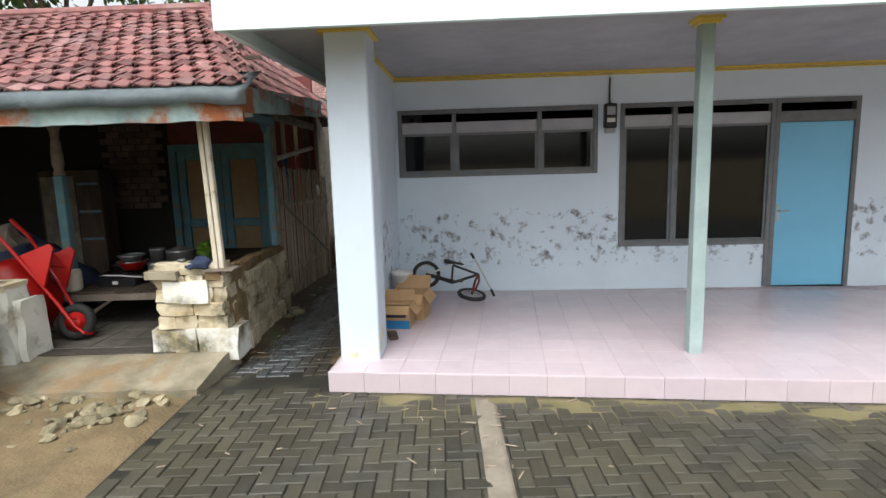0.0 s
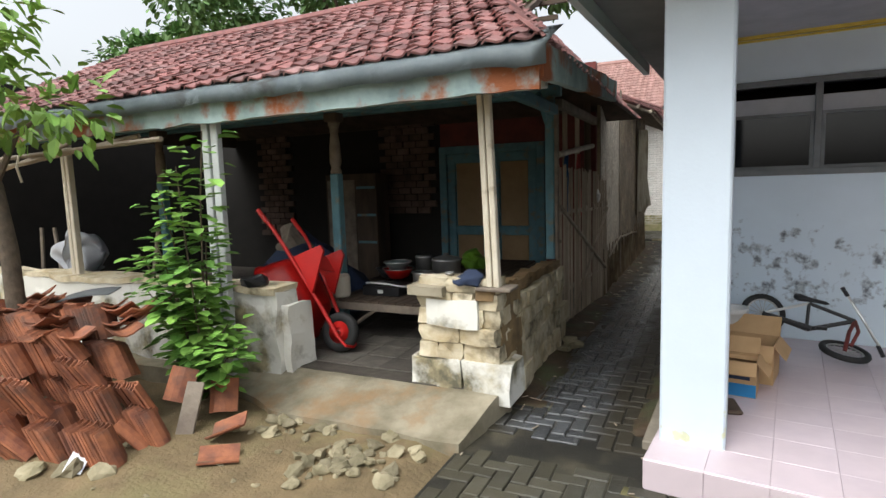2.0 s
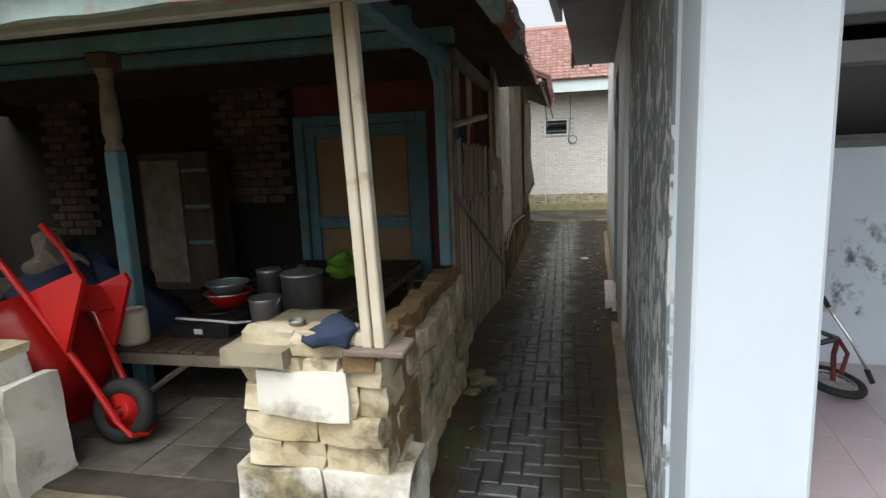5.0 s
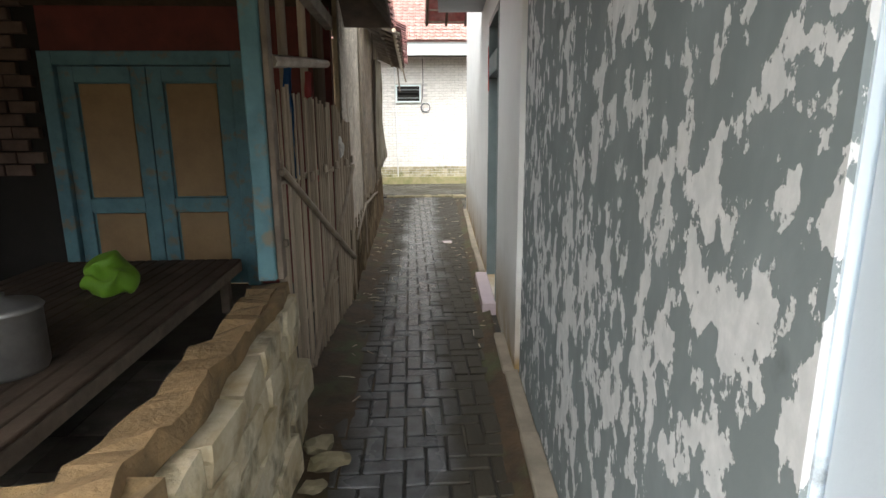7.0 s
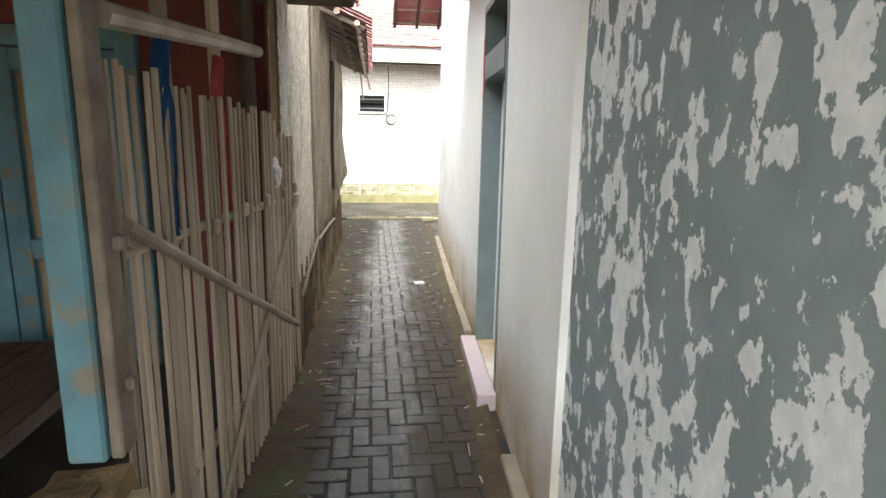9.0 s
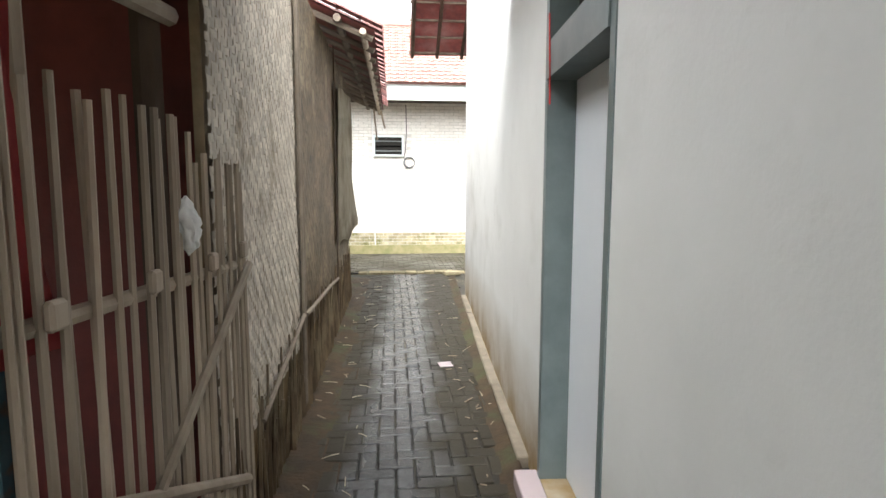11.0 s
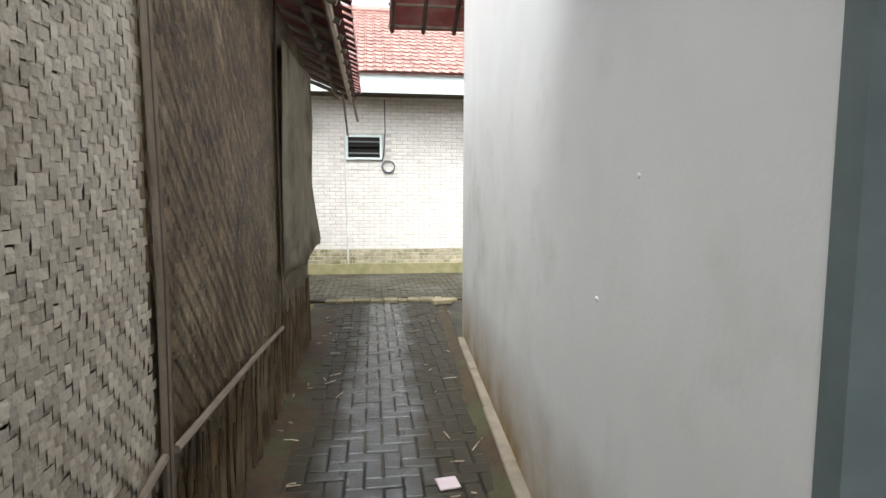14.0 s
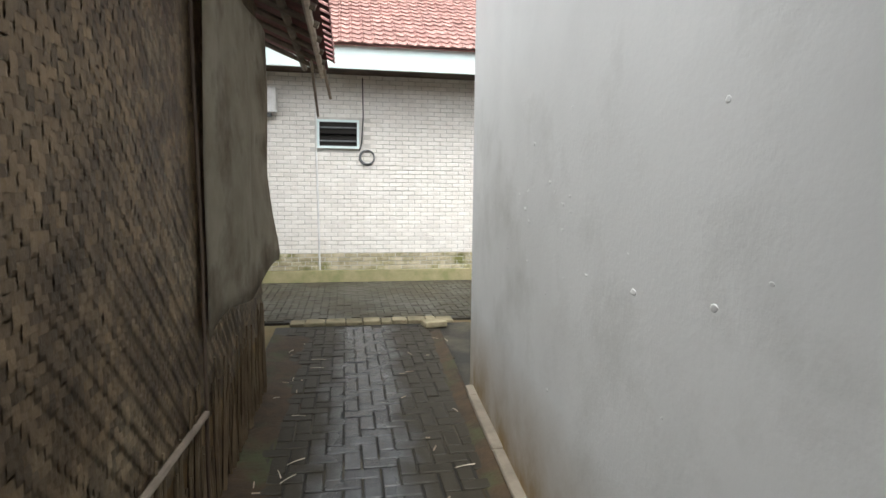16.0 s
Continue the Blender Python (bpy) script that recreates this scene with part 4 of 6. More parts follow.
# ---- woven walls ----
def woven(name, label, x, y0, y1, z0, z1, cell, material, parent, warp=0.01, slant=0.0):
    """Twill of flat split strips, each float a slightly bowed patch."""
    vs, fs = [], []
    ny, nz = int((y1 - y0) / cell), int((z1 - z0) / cell)
    rw = random.Random(int(y0 * 100))
    for i in range(ny):
        for j in range(nz):
            k = (i + j) % 4
            if k in (1, 3):
                continue
            along = k == 0
            cy = y0 + (i + (1.0 if along else 0.5)) * cell
            cz = z0 + (j + (0.5 if along else 1.0)) * cell
            tight = 1.06 if rw.random() < 0.9 else 0.85
            hy, hz = (cell * tight, cell * 0.495) if along else (cell * 0.495, cell * tight)
            off = warp * noise.noise((cy * 1.5, cz * 1.5, 0)) + rw.uniform(-0.0006, 0.0006)
            o = len(vs)
            for u in (-1, -0.5, 0.5, 1):
                for w in (-1, 1):
                    dy, dz = (u * hy, w * hz) if along else (w * hy, u * hz)
                    vs.append((x + off + (0.0013 if abs(u) < 0.9 else -0.002), cy + dy, cz + dz + rw.uniform(-0.0015, 0.0015)))
            for q in (0, 2, 4):
                fs.append((o + q, o + q + 1, o + q + 3, o + q + 2) if along else (o + q, o + q + 2, o + q + 3, o + q + 1))
    me = bpy.data.meshes.new(name)
    me.from_pydata(vs, [], fs)
    me.materials.append(material)
    ob = new(name, me)
    ob.parent = parent
    ob["kind"] = "stuff"
    return ob

def woven_wall(label, y0, y1, z0, z1, x, material):
    t = tagged(thing("woven_wall", label, "wall"), kind="structure")
    # backing is coloured dark to give the shade seen between strips
    part("backing", bx(x - 0.05, x - 0.014, y0, y1, z0, z1), M["weave_dark"], t, "dark backing sheet, coloured for the shade in the weave's gaps")
    woven("weave", "", x, y0, y1, z0, z1, 0.029, material, t, 0.008)
    return t

wa = woven_wall("pale weathered woven bamboo wall panel", 8.84, 10.62, 0.5, 3.08, -1.60, M["weave_pale"])
wb = woven_wall("brown mouldy woven bamboo wall panel", 10.66, 15.05, 0.5, 3.08, -1.60, M["weave_dark"])
st = thing("bamboo_strip", "bamboo cover strips over the woven wall's seams, a dark one standing in for a gap", "strip")
# wood_dark strip at 10.632 stands in for the shaded gap in the seam
for y, r, mt in ((10.615, 0.012, "wood_grey"), (10.65, 0.014, "wood_grey"), (10.632, 0.011, "wood_dark"), (13.02, 0.008, "wood_dark")):
    part("strip", tb([(-1.575, y, 0.1), (-1.57, y + 0.02, 1.3), (-1.575, y - 0.01, 2.2), (-1.575, y, 3.2)], r, 7), M[mt], st)
part("strip", tb([(-1.57, 9.35, 0.52), (-1.565, 10.6, 0.74)], 0.015, 7), M["wood_grey"], st)
part("strip", tb([(-1.565, 10.7, 0.72), (-1.56, 12.2, 0.66), (-1.565, 13.0, 0.60)], 0.016, 7), M["wood_grey"], st)
sk = thing("splintered_skirt", "splintered bamboo slats rotting at the wall's foot", "wall")
tagged(sk, kind="structure")
structure(part("wall_skirt_backing", bx(-1.68, -1.62, 8.9, 15.05, -0.05, 0.6), M["mortar"]), "earth and stone foot behind the splintered slats", "wall")
rs = random.Random(3)
y = 8.95
while y < 15.0:
    hgt = rs.uniform(0.30, 0.78)
    part("slat", tb([(-1.60 + rs.uniform(-0.01, 0.03), y, 0.0), (-1.585 + rs.uniform(-0.02, 0.02), y + rs.uniform(-0.06, 0.06), hgt)], rs.uniform(0.01, 0.022), 5, 0.006), M["weave_dark"], sk)
    y += rs.uniform(0.022, 0.05)
cl = thing("sacking", "stained hanging sackcloth over the woven wall's corner", "cloth")
bm = bmesh.new()
n, k = 26, 24
gv = []
for i in range(n + 1):
    f = i / n
    y = 13.05 + 2.15 * f
    col = []
    zt, zb = 2.72 + 0.17 * f, 0.92 + 0.1 * f + 0.05 * math.sin(f * 9)
    for j in range(k + 1):
        w = j / k
        z = zb + (zt - zb) * w
        x = -1.545 + 0.05 * noise.noise((y * 1.7, z * 0.8, 0)) * (1 - 0.3 * w) + 0.07 * f * max(0, 1 - abs(w - 0.05) * 3)
        col.append(bm.verts.new((x, y - 0.12 * f * math.sin(w * 3.14), z)))
    gv.append(col)
for i in range(n):
    for j in range(k):
        bm.faces.new((gv[i][j], gv[i + 1][j], gv[i + 1][j + 1], gv[i][j + 1]))
bmesh.ops.solidify(bm, geom=bm.faces[:], thickness=0.006)
part("sheet", bm, M["cloth"], cl, smooth=True)
structure(part("wall_woven_end", bx(-6, -1.66, 15.0, 15.06, 0, 3.3), M["weave_dark"]), "end of the woven-walled building", "wall")

er = thing("woven_house_roof", "tiled eaves on bamboo rafters over the alley", "roof")
def RZX(x):
    return 2.95 + (-1.08 - x) * 0.42
bm = bmesh.new()
a = [bm.verts.new(p) for p in [(-1.1, 11.8, RZX(-1.1)), (-1.1, 16.9, RZX(-1.1)), (-3.6, 16.9, RZX(-3.6)), (-3.6, 11.8, RZX(-3.6))]]
bm.faces.new(a)
bmesh.ops.solidify(bm, geom=bm.faces[:], thickness=0.05)
part("tile_bed", bm, M["tile_roof"], er)
for i in range(12):
    y = 11.9 + i * 0.44
    part("rafter", tb([(-1.12, y, RZX(-1.12) - 0.06), (-2.6, y, RZX(-2.6) - 0.06)], 0.028, 6), M["wood_grey"], er)
part("eaves_pole", tb([(-1.2, 11.8, 2.95), (-1.19, 13.5, 2.93), (-1.17, 17.0, 2.91)], 0.03, 7), M["bamboo"], er)
part("eaves_pole", tb([(-1.42, 11.8, 3.06), (-1.40, 13.5, 3.05), (-1.38, 17.2, 3.03)], 0.035, 7), M["wood_grey"], er)
part("hanging_stick", tb([(-1.15, 16.6, 2.95), (-1.08, 16.9, 2.65)], 0.018, 6), M["bamboo"], er)
part("hanging_stick", tb([(-1.25, 16.2, 2.9), (-1.22, 16.9, 2.45)], 0.015, 6), M["bamboo"], er)

# ---- wheelbarrow ----
def wheelbarrow():
    X = Vector((-0.58, 0.12, 0.80)).normalized()
    Zt = Vector((-0.78, -0.20, -0.50))
    Zt = (Zt - X * Zt.dot(X)).normalized()
    Y = Zt.cross(X)
    m = Matrix((X, Y, Zt)).transposed().to_4x4()
    m.translation = Vector((-3.27, 4.76, 0.385))
    t = thing("wheelbarrow", "red steel wheelbarrow tipped up on its wheel", "wheelbarrow", m)
    flat = pose(0, 0, 0, 90)
    w = part("wheel", torus(0.135, 0.05, 32, 12, flat), M["rubber"], t, "black rubber tyre", smooth=True)
    part("rim", lathe([(0.125, -0.035), (0.11, -0.022), (0.05, -0.03), (0.035, -0.05), (0.035, 0.05), (0.05, 0.03), (0.11, 0.022), (0.125, 0.035)], 28, flat), M["red"], w, "red steel rim", smooth=True)
    part("axle", tb([(0, -0.11, 0), (0, 0.11, 0)], 0.016), M["chrome"], w)
    for s in (-1, 1):
        part("side_bar", tb([(-0.05, 0.095 * s, 0), (0.25, 0.13 * s, -0.01), (0.8, 0.23 * s, -0.02), (1.12, 0.27 * s, -0.01), (1.34, 0.28 * s, 0.03)], 0.019), M["red"], t)
        part("grip", tb([(1.22, 0.276 * s, 0.01), (1.37, 0.28 * s, 0.035)], 0.023), M["red"], t)
        bm = bmesh.new()
        q = [[bm.verts.new((x, 0.19 * s + dy, z)) for x, z in ((0.40, -0.03), (0.80, -0.03), (0.735, -0.32), (0.675, -0.32))] for dy in (-0.016, 0.016)]
        bm.faces.new(q[0])
        bm.faces.new(q[1][::-1])
        for k in range(4):
            bm.faces.new((q[0][k], q[1][k], q[1][(k + 1) % 4], q[0][(k + 1) % 4]))
        bmesh.ops.recalc_face_normals(bm, faces=bm.faces[:])
        part("leg", bm, M["red"], t, "flat tapered steel leg")
    part("cross_plate", bx(0.58, 0.76, -0.172, 0.172, -0.16, -0.145, bevel=0.004), M["red"], t)
    part("wheel_guard", tb([(-0.03, 0.11, 0), (-0.16, 0.10, -0.03), (-0.185, 0, -0.04), (-0.16, -0.10, -0.03), (-0.03, -0.11, 0)], 0.013), M["red"], t)
    bm = bmesh.new()
    prof = [((0.36, 0.80), 0.20, 0.02), ((0.27, 0.86), 0.27, 0.07), ((0.20, 0.90), 0.31, 0.20), ((0.15, 0.93), 0.34, 0.34), ((0.13, 0.95), 0.36, 0.345)]
    rings = []
    for (a, b), hw, z in prof:
        ring = []
        for k in range(32):
            an = 2 * math.pi * k / 32
            c, s = math.cos(an), math.sin(an)
            ring.append(bm.verts.new(((a + b) / 2 + (b - a) / 2 * math.copysign(abs(c) ** 0.55, c), hw * math.copysign(abs(s) ** 0.55, s), z)))
        rings.append(ring)
    bm.faces.new(rings[0][::-1])
    for q, s in zip(rings, rings[1:]):
        for k in range(32):
            bm.faces.new((q[k], q[(k + 1) % 32], s[(k + 1) % 32], s[k]))
    bmesh.ops.solidify(bm, geom=bm.faces[:], thickness=-0.004)
    tub = part("tub", bm, M["red"], t, "red dished steel tub", smooth=True)
    cu = bpy.data.curves.new("painted_letters", "FONT")
    cu.body, cu.size, cu.extrude, cu.align_x = "IN", 0.10, 0.002, "CENTER"
    cu.materials.append(M["white"])
    tx = new("painted_letters", cu)
    tx.parent = tub
    tx.matrix_basis = Matrix(((0, 1, 0, 0.70), (-1, 0, 0, 0.0), (0, 0, 1, 0), (0, 0, 0, 1))) @ pose(0, 0, 0.012, 180, 0, 0)
    tx["label"] = "white painted letters"


wheelbarrow()


# ---- stacked clay tiles ----
def pile_tile():
    bm = bmesh.new()
    w, l = 0.20, 0.25
    rows = []
    for k in range(6):
        a = -0.5 + k / 5
        h = 0.03 * math.sin((a + 0.5) * math.pi * 1.3) - 0.01
        rows.append([bm.verts.new((h, a * w, 0.0)), bm.verts.new((h, a * w, l)), bm.verts.new((h + 0.012, a * w, l)), bm.verts.new((h + 0.012, a * w, 0.0))])
    for q, s in zip(rows, rows[1:]):
        for k in range(4):
            bm.faces.new((q[k], q[(k + 1) % 4], s[(k + 1) % 4], s[k]))
    bm.faces.new(rows[0])
    bm.faces.new(rows[-1][::-1])
    bmesh.ops.recalc_face_normals(bm, faces=bm.faces[:])
    return bm


pile = thing("tile_pile", "heap of orange clay roof tiles stacked on edge", "tiles")
rp_ = random.Random(17)
ms = []
for tier in range(4):
    for depth in range(2):
        x = -3.42 - tier * 0.24
        g_, turn, lean, gy, gz = 0, 0, 0, 0, 0
        while x > -5.9:
            if g_ == 0:
                g_ = rp_.randint(7, 12)
                turn = rp_.uniform(-6, 58)
                lean = rp_.uniform(12, 46)
                gy, gz = rp_.uniform(-0.12, 0.07), rp_.uniform(-0.07, 0.05)
                x -= rp_.uniform(0.06, 0.12)
            arch = max(0.0, 1 - abs(x + 4.5) / 1.5)
            y = 2.72 + 0.15 * tier + 0.22 * depth + 0.1 * noise.noise((x, tier, 0)) - 0.12 * (x + 4.2) * -0.6
            ms.append(pose(x, y + gy, 0.02 + gz * min(tier, 1) + tier * 0.195 + 0.03 * noise.noise((x * 2, tier, 2)) + rp_.uniform(-0.012, 0.012), rp_.uniform(-3, 3), -lean, turn + rp_.uniform(-3, 3)))
            x -= rp_.uniform(0.024, 0.032)
            g_ -= 1
for i in range(40):
    x = rp_.uniform(-5.9, -4.1)
    ms.append(pose(x, rp_.uniform(3.0, 3.5), 0.74 + 0.16 * noise.noise((x, 0, 0)) + rp_.uniform(0, 0.08), rp_.uniform(-20, 20), rp_.uniform(60, 100), rp_.uniform(-60, 40)))
for x, y, z, a, b in ((-3.3, 3.25, 0.05, 70, 20), (-3.45, 3.5, 0.08, -30, -60), (-3.62, 3.0, 0.02, -40, 30), (-3.12, 2.98, 0.03, 95, 40), (-3.7, 3.3, 0.2, -25, -70)):
    ms.append(pose(x, y, z, rp_.uniform(-10, 10), a, b))
ms.sort(key=lambda m: (m.translation.x + 4.0) ** 2 + (m.translation.y - 2.3) ** 2)
pieces(pile, "tile", [pile_tile()], ms, M["tile_pile"], 300, rest_label="clay tiles deeper in the heap")
dk = thing("dark_sheet", "bent dark sheet lying on the tile heap", "sheet", pose(-5.0, 3.55, 0.84, 8, -8, 25))
bm = grid_slab(-0.25, 0.25, -0.1, 0.1, lambda x, y: 0.05 * math.cos(x * 4) + 0.3 * y * y, 8, 4, 0.01)
part("sheet", bm, M["frame_grey"], dk)
bl = thing("plank_scrap", "grey weathered plank leaning on the heap", "plank", pose(-3.55, 3.3, 0.16, 60, 8, 30))
part("plank", bx(-0.06, 0.06, -0.2, 0.2, -0.012, 0.012, bevel=0.003), M["wood_grey"], bl)
pl = thing("plastic_scrap", "pale blue plastic scrap among the tiles", "scrap", pose(-3.72, 2.62, 0.1, 30, 20, 40))
part("scrap", bx(-0.05, 0.05, -0.12, 0.12, -0.004, 0.004), M["door_white"], pl)


# ---- rubble ----
def rock(name, label, x, y, z, s, rnd):
    bm = bmesh.new()
    bmesh.ops.create_icosphere(bm, subdivisions=2, radius=s)
    o = rnd.uniform(0, 50)
    for v in bm.verts:
        n = 1.6 * noise.noise(v.co * (1.1 / s) + Vector((o, o, o)))
        v.co *= 1 + 0.45 * n
        v.co.z *= 0.5
    ob = part(name, bm, M["rock"])
    ob.matrix_basis = pose(x, y, z, rnd.uniform(-30, 30), rnd.uniform(-30, 30), rnd.uniform(0, 360))
    return tagged(ob, label, "stone", "rubble in the yard")


rr = random.Random(8)
for i in range(95):
    a = rr.random()
    if a < 0.55:
        x, y = rr.gauss(-2.25, 0.22), rr.gauss(3.35, 0.16)
    elif a < 0.85:
        x, y = rr.gauss(-3.05, 0.22), rr.gauss(3.62, 0.12)
    else:
        x, y = rr.uniform(-4.0, -2.0), rr.uniform(2.2, 3.5)
    s = rr.choice((0.015, 0.02, 0.025, 0.035, 0.05, 0.06))
    rock("stone", "pale broken stone lying on the earth", x, y, ground_z(x, y) + s * 0.25, s, rr)
for x, y, s in ((-3.75, 2.55, 0.1), (-3.5, 2.62, 0.07), (-3.95, 2.45, 0.09)):
    rock("stone", "greenish broken stone beside the tile heap", x, y, 0.04, s, rr)
for x, y, s in ((-1.47, 6.0, 0.06), (-1.42, 6.2, 0.09), (-1.5, 6.35, 0.07)):
    rock("stone", "loose stone at the foot of the wall", x, y, 0.05, s, rr)
lit = []
for i in range(150):
    if rr.random() < 0.6:
        x, y = rr.choice((rr.uniform(-1.62, -1.3), rr.uniform(-0.5, -0.3))), rr.uniform(5, 16.5)
    else:
        x, y = rr.uniform(-1.6, 1.5), rr.uniform(2.0, 5.0)
    lit.append(pose(x, y, 0.012, 0, rr.uniform(-6, 6), rr.uniform(0, 360)) @ Matrix.Diagonal((rr.uniform(0.5, 2.2), 1, 1, 1)))
litter = tagged(thing("litter", "dry bamboo chips and leaves strewn on the paving", "litter"), kind="stuff")
pieces(litter, "chip", [bx(-0.022, 0.022, -0.004, 0.004, -0.002, 0.003)], lit, M["bamboo"], 0)
ch = part("tile_chip", bx(-0.06, 0.06, -0.06, 0.06, 0, 0.012, bevel=0.003), M["pink"])
ch.matrix_basis = pose(-0.49, 11.68, 0.004, 0, 0, 8)
tagged(ch, "small square broken tile lying on the alley", "tile")
ch = part("loose_block", bx(-0.14, 0.14, -0.09, 0.09, 0, 0.07, bevel=0.01), M["rock"])
ch.matrix_basis = pose(0.12, 16.9, 0.0, 0, 0, 12)
tagged(ch, "loose pale slab at the alley's corner", "stone")


# ---- plants ----
def leaf_mesh(bm, at, d, up, l, w):
    d = d.normalized()
    s = d.cross(up)
    s = s.normalized() if s.length > 0.01 else d.orthogonal().normalized()
    n = s.cross(d)
    p = [at, at + d * l * 0.35 + s * w * 0.5 + n * 0.12 * w, at + d * l * 0.75 + s * w * 0.42, at + d * l - n * 0.1 * l, at + d * l * 0.75 - s * w * 0.42, at + d * l * 0.35 - s * w * 0.5 + n * 0.12 * w]
    v = [bm.verts.new(q) for q in p]
    bm.faces.new((v[0], v[1], v[2], v[3]))
    bm.faces.new((v[0], v[3], v[4], v[5]))


def shrub():
    rnd = random.Random(6)
    t = thing("shrub", "young leafy green shrub before the veranda post", "shrub", pose(-3.82, 3.72, 0.0))
    crown = bmesh.new()
    stems = [((0.62, -0.35, 2.12), 9), ((0.25, -0.1, 1.45), 8), ((-0.25, -0.15, 1.75), 8), ((-0.5, -0.2, 1.25), 8), ((0.05, -0.3, 1.0), 7), ((0.55, -0.2, 0.75), 7), ((-0.35, 0.0, 0.95), 7), ((0.35, -0.35, 1.25), 7), ((0.15, -0.25, 1.9), 8), ((-0.1, -0.3, 1.35), 8), ((0.7, -0.25, 0.6), 6), ((-0.62, -0.1, 0.95), 6)]
    for (x, y, z), n in stems:
        base = Vector((0.08 * rnd.uniform(-1, 1), 0, 0.05))
        tip = Vector((x * 0.85, y, z))
        mid = base.lerp(tip, 0.45) + Vector((-x * 0.18, 0, 0.12 * z))
        pts = [base * (1 - f) ** 2 + mid * 2 * f * (1 - f) + tip * f * f for f in (0, 0.25, 0.5, 0.75, 1)]
        part("stem", tb(pts, 0.011, 6, 0.004), M["bark"], t)
        for k in range(n * 10):
            f = 0.2 + 0.8 * k / (n * 10)
            c = base * (1 - f) ** 2 + mid * 2 * f * (1 - f) + tip * f * f
            a = k * 2.4 + rnd.uniform(-0.5, 0.5)
            d = Vector((math.cos(a), math.sin(a), rnd.uniform(-0.35, 0.35)))
            q = c + d * rnd.uniform(0.01, 0.15)
            l = rnd.uniform(0.11, 0.19) * (1.05 - 0.3 * f)
            leaf_mesh(crown, q, d, Vector((0, 0, 1)), l, l * 0.7)
    part("crown", crown, M["leaf"], t, "rounded fresh green leaves")


shrub()


def blob_leaves(bm, rnd, c, r, n, size, flat=0.75):
    for _ in range(n):
        d = Vector((rnd.gauss(0, 1), rnd.gauss(0, 1), rnd.gauss(0, 1))).normalized()
        rad = r * rnd.random() ** 0.4 * (1 + 0.35 * noise.noise(d * 2 + Vector(c)))
        p = Vector(c) + Vector((d.x * rad, d.y * rad, d.z * rad * flat))
        dd = (d + Vector((rnd.uniform(-1, 1), rnd.uniform(-1, 1), rnd.uniform(-1.2, 0.4)))).normalized()
        l = size * rnd.uniform(0.6, 1.3)
        leaf_mesh(bm, p, dd, Vector((rnd.uniform(-0.4, 0.4), rnd.uniform(-0.4, 0.4), 1)), l, l * 0.5)


def near_tree():
    rnd = random.Random(12)
    t = thing("tree", "small tree with a grey trunk and bright leaves", "tree", pose(-5.28, 3.15, 0))
    part("trunk", tb([(0.05, 0, -0.05), (0.0, 0, 0.6), (-0.05, 0.02, 1.3), (-0.1, 0, 1.8), (-0.25, -0.05, 2.3)], 0.085, 10, 0.05), M["bark"], t, smooth=True)
    crown = bmesh.new()
    for tip in ((-0.9, -0.3, 2.9), (0.3, -0.3, 2.75), (-0.2, 0.1, 3.3), (-0.6, 0.3, 2.5), (0.35, 0.2, 2.4), (-1.1, 0.0, 2.4), (0.1, -0.5, 3.2)):
        part("limb", tb([(-0.12, 0, 1.8), (tip[0] * 0.5 - 0.1, tip[1] * 0.5, 1.9 + (tip[2] - 1.9) * 0.6), tip], 0.03, 6, 0.01), M["bark"], t)
        blob_leaves(crown, rnd, tip, 0.48, 130, 0.15)
    part("crown", crown, M["leaf_tree"], t, "loose bright green leaves")


near_tree()


def far_tree(x, y, h, r, seed, label="dense green tree rising behind the roofs"):
    rnd = random.Random(seed)
    t = thing("tree", label, "tree", pose(x, y, 0), "trees behind the houses")
    part("trunk", tb([(0, 0, 0), (0.1, 0, h * 0.4), (0, 0.1, h * 0.8)], 0.22, 8, 0.08), M["bark"], t)
    crown = bmesh.new()
    for k in range(11):
        a = rnd.uniform(0, 6.28)
        d = r * rnd.uniform(0.2, 0.9)
        c = (d * math.cos(a), d * math.sin(a), h + rnd.uniform(-0.35, 0.45) * r)
        if k % 2 == 0:
            part("limb", tb([(0, 0, h * 0.6), (c[0] * 0.6, c[1] * 0.6, h * 0.6 + (c[2] - h * 0.6) * 0.7), c], 0.08, 6, 0.02), M["bark"], t)
        blob_leaves(crown, rnd, c, r * rnd.uniform(0.3, 0.5), 260, 0.3)
    part("crown", crown, M["leaf_far"], t)


for i, (x, y, h, r) in enumerate(((-17.5, 14.5, 6.4, 2.2), (-14, 15.5, 7.4, 3.0), (-10, 15.5, 8.0, 3.2), (-6, 16, 8.2, 3.0), (-27, 13.5, 5.2, 1.5), (-23, 22, 6.0, 2.2), (-34, 20, 5.5, 2.5))):
    far_tree(x, y, h, r, 40 + i)

# far gabled house
fh = thing("gabled_house", "distant pale house with a brown gable roof", "house", pose(-19, 8.5, 0, 0, 0, 20))
part("wall", bx(-3, 3, -2, 2, 0, 3.2), M["limewash"], fh)
bm = bmesh.new()
a = [bm.verts.new(p) for p in [(-3.3, -2.4, 3.0), (3.3, -2.4, 3.0), (3.3, 0, 4.4), (-3.3, 0, 4.4), (-3.3, 2.4, 3.0), (3.3, 2.4, 3.0)]]
bm.faces.new((a[0], a[1], a[2], a[3]))
bm.faces.new((a[3], a[2], a[5], a[4]))
bmesh.ops.solidify(bm, geom=bm.faces[:], thickness=0.1)
part("roof", bm, M["wood_grey"], fh)
bm = bmesh.new()
a = [bm.verts.new(p) for p in [(2.95, -2.0, 3.1), (2.95, 2.0, 3.1), (2.95, 0, 4.25)]]
bm.faces.new(a)
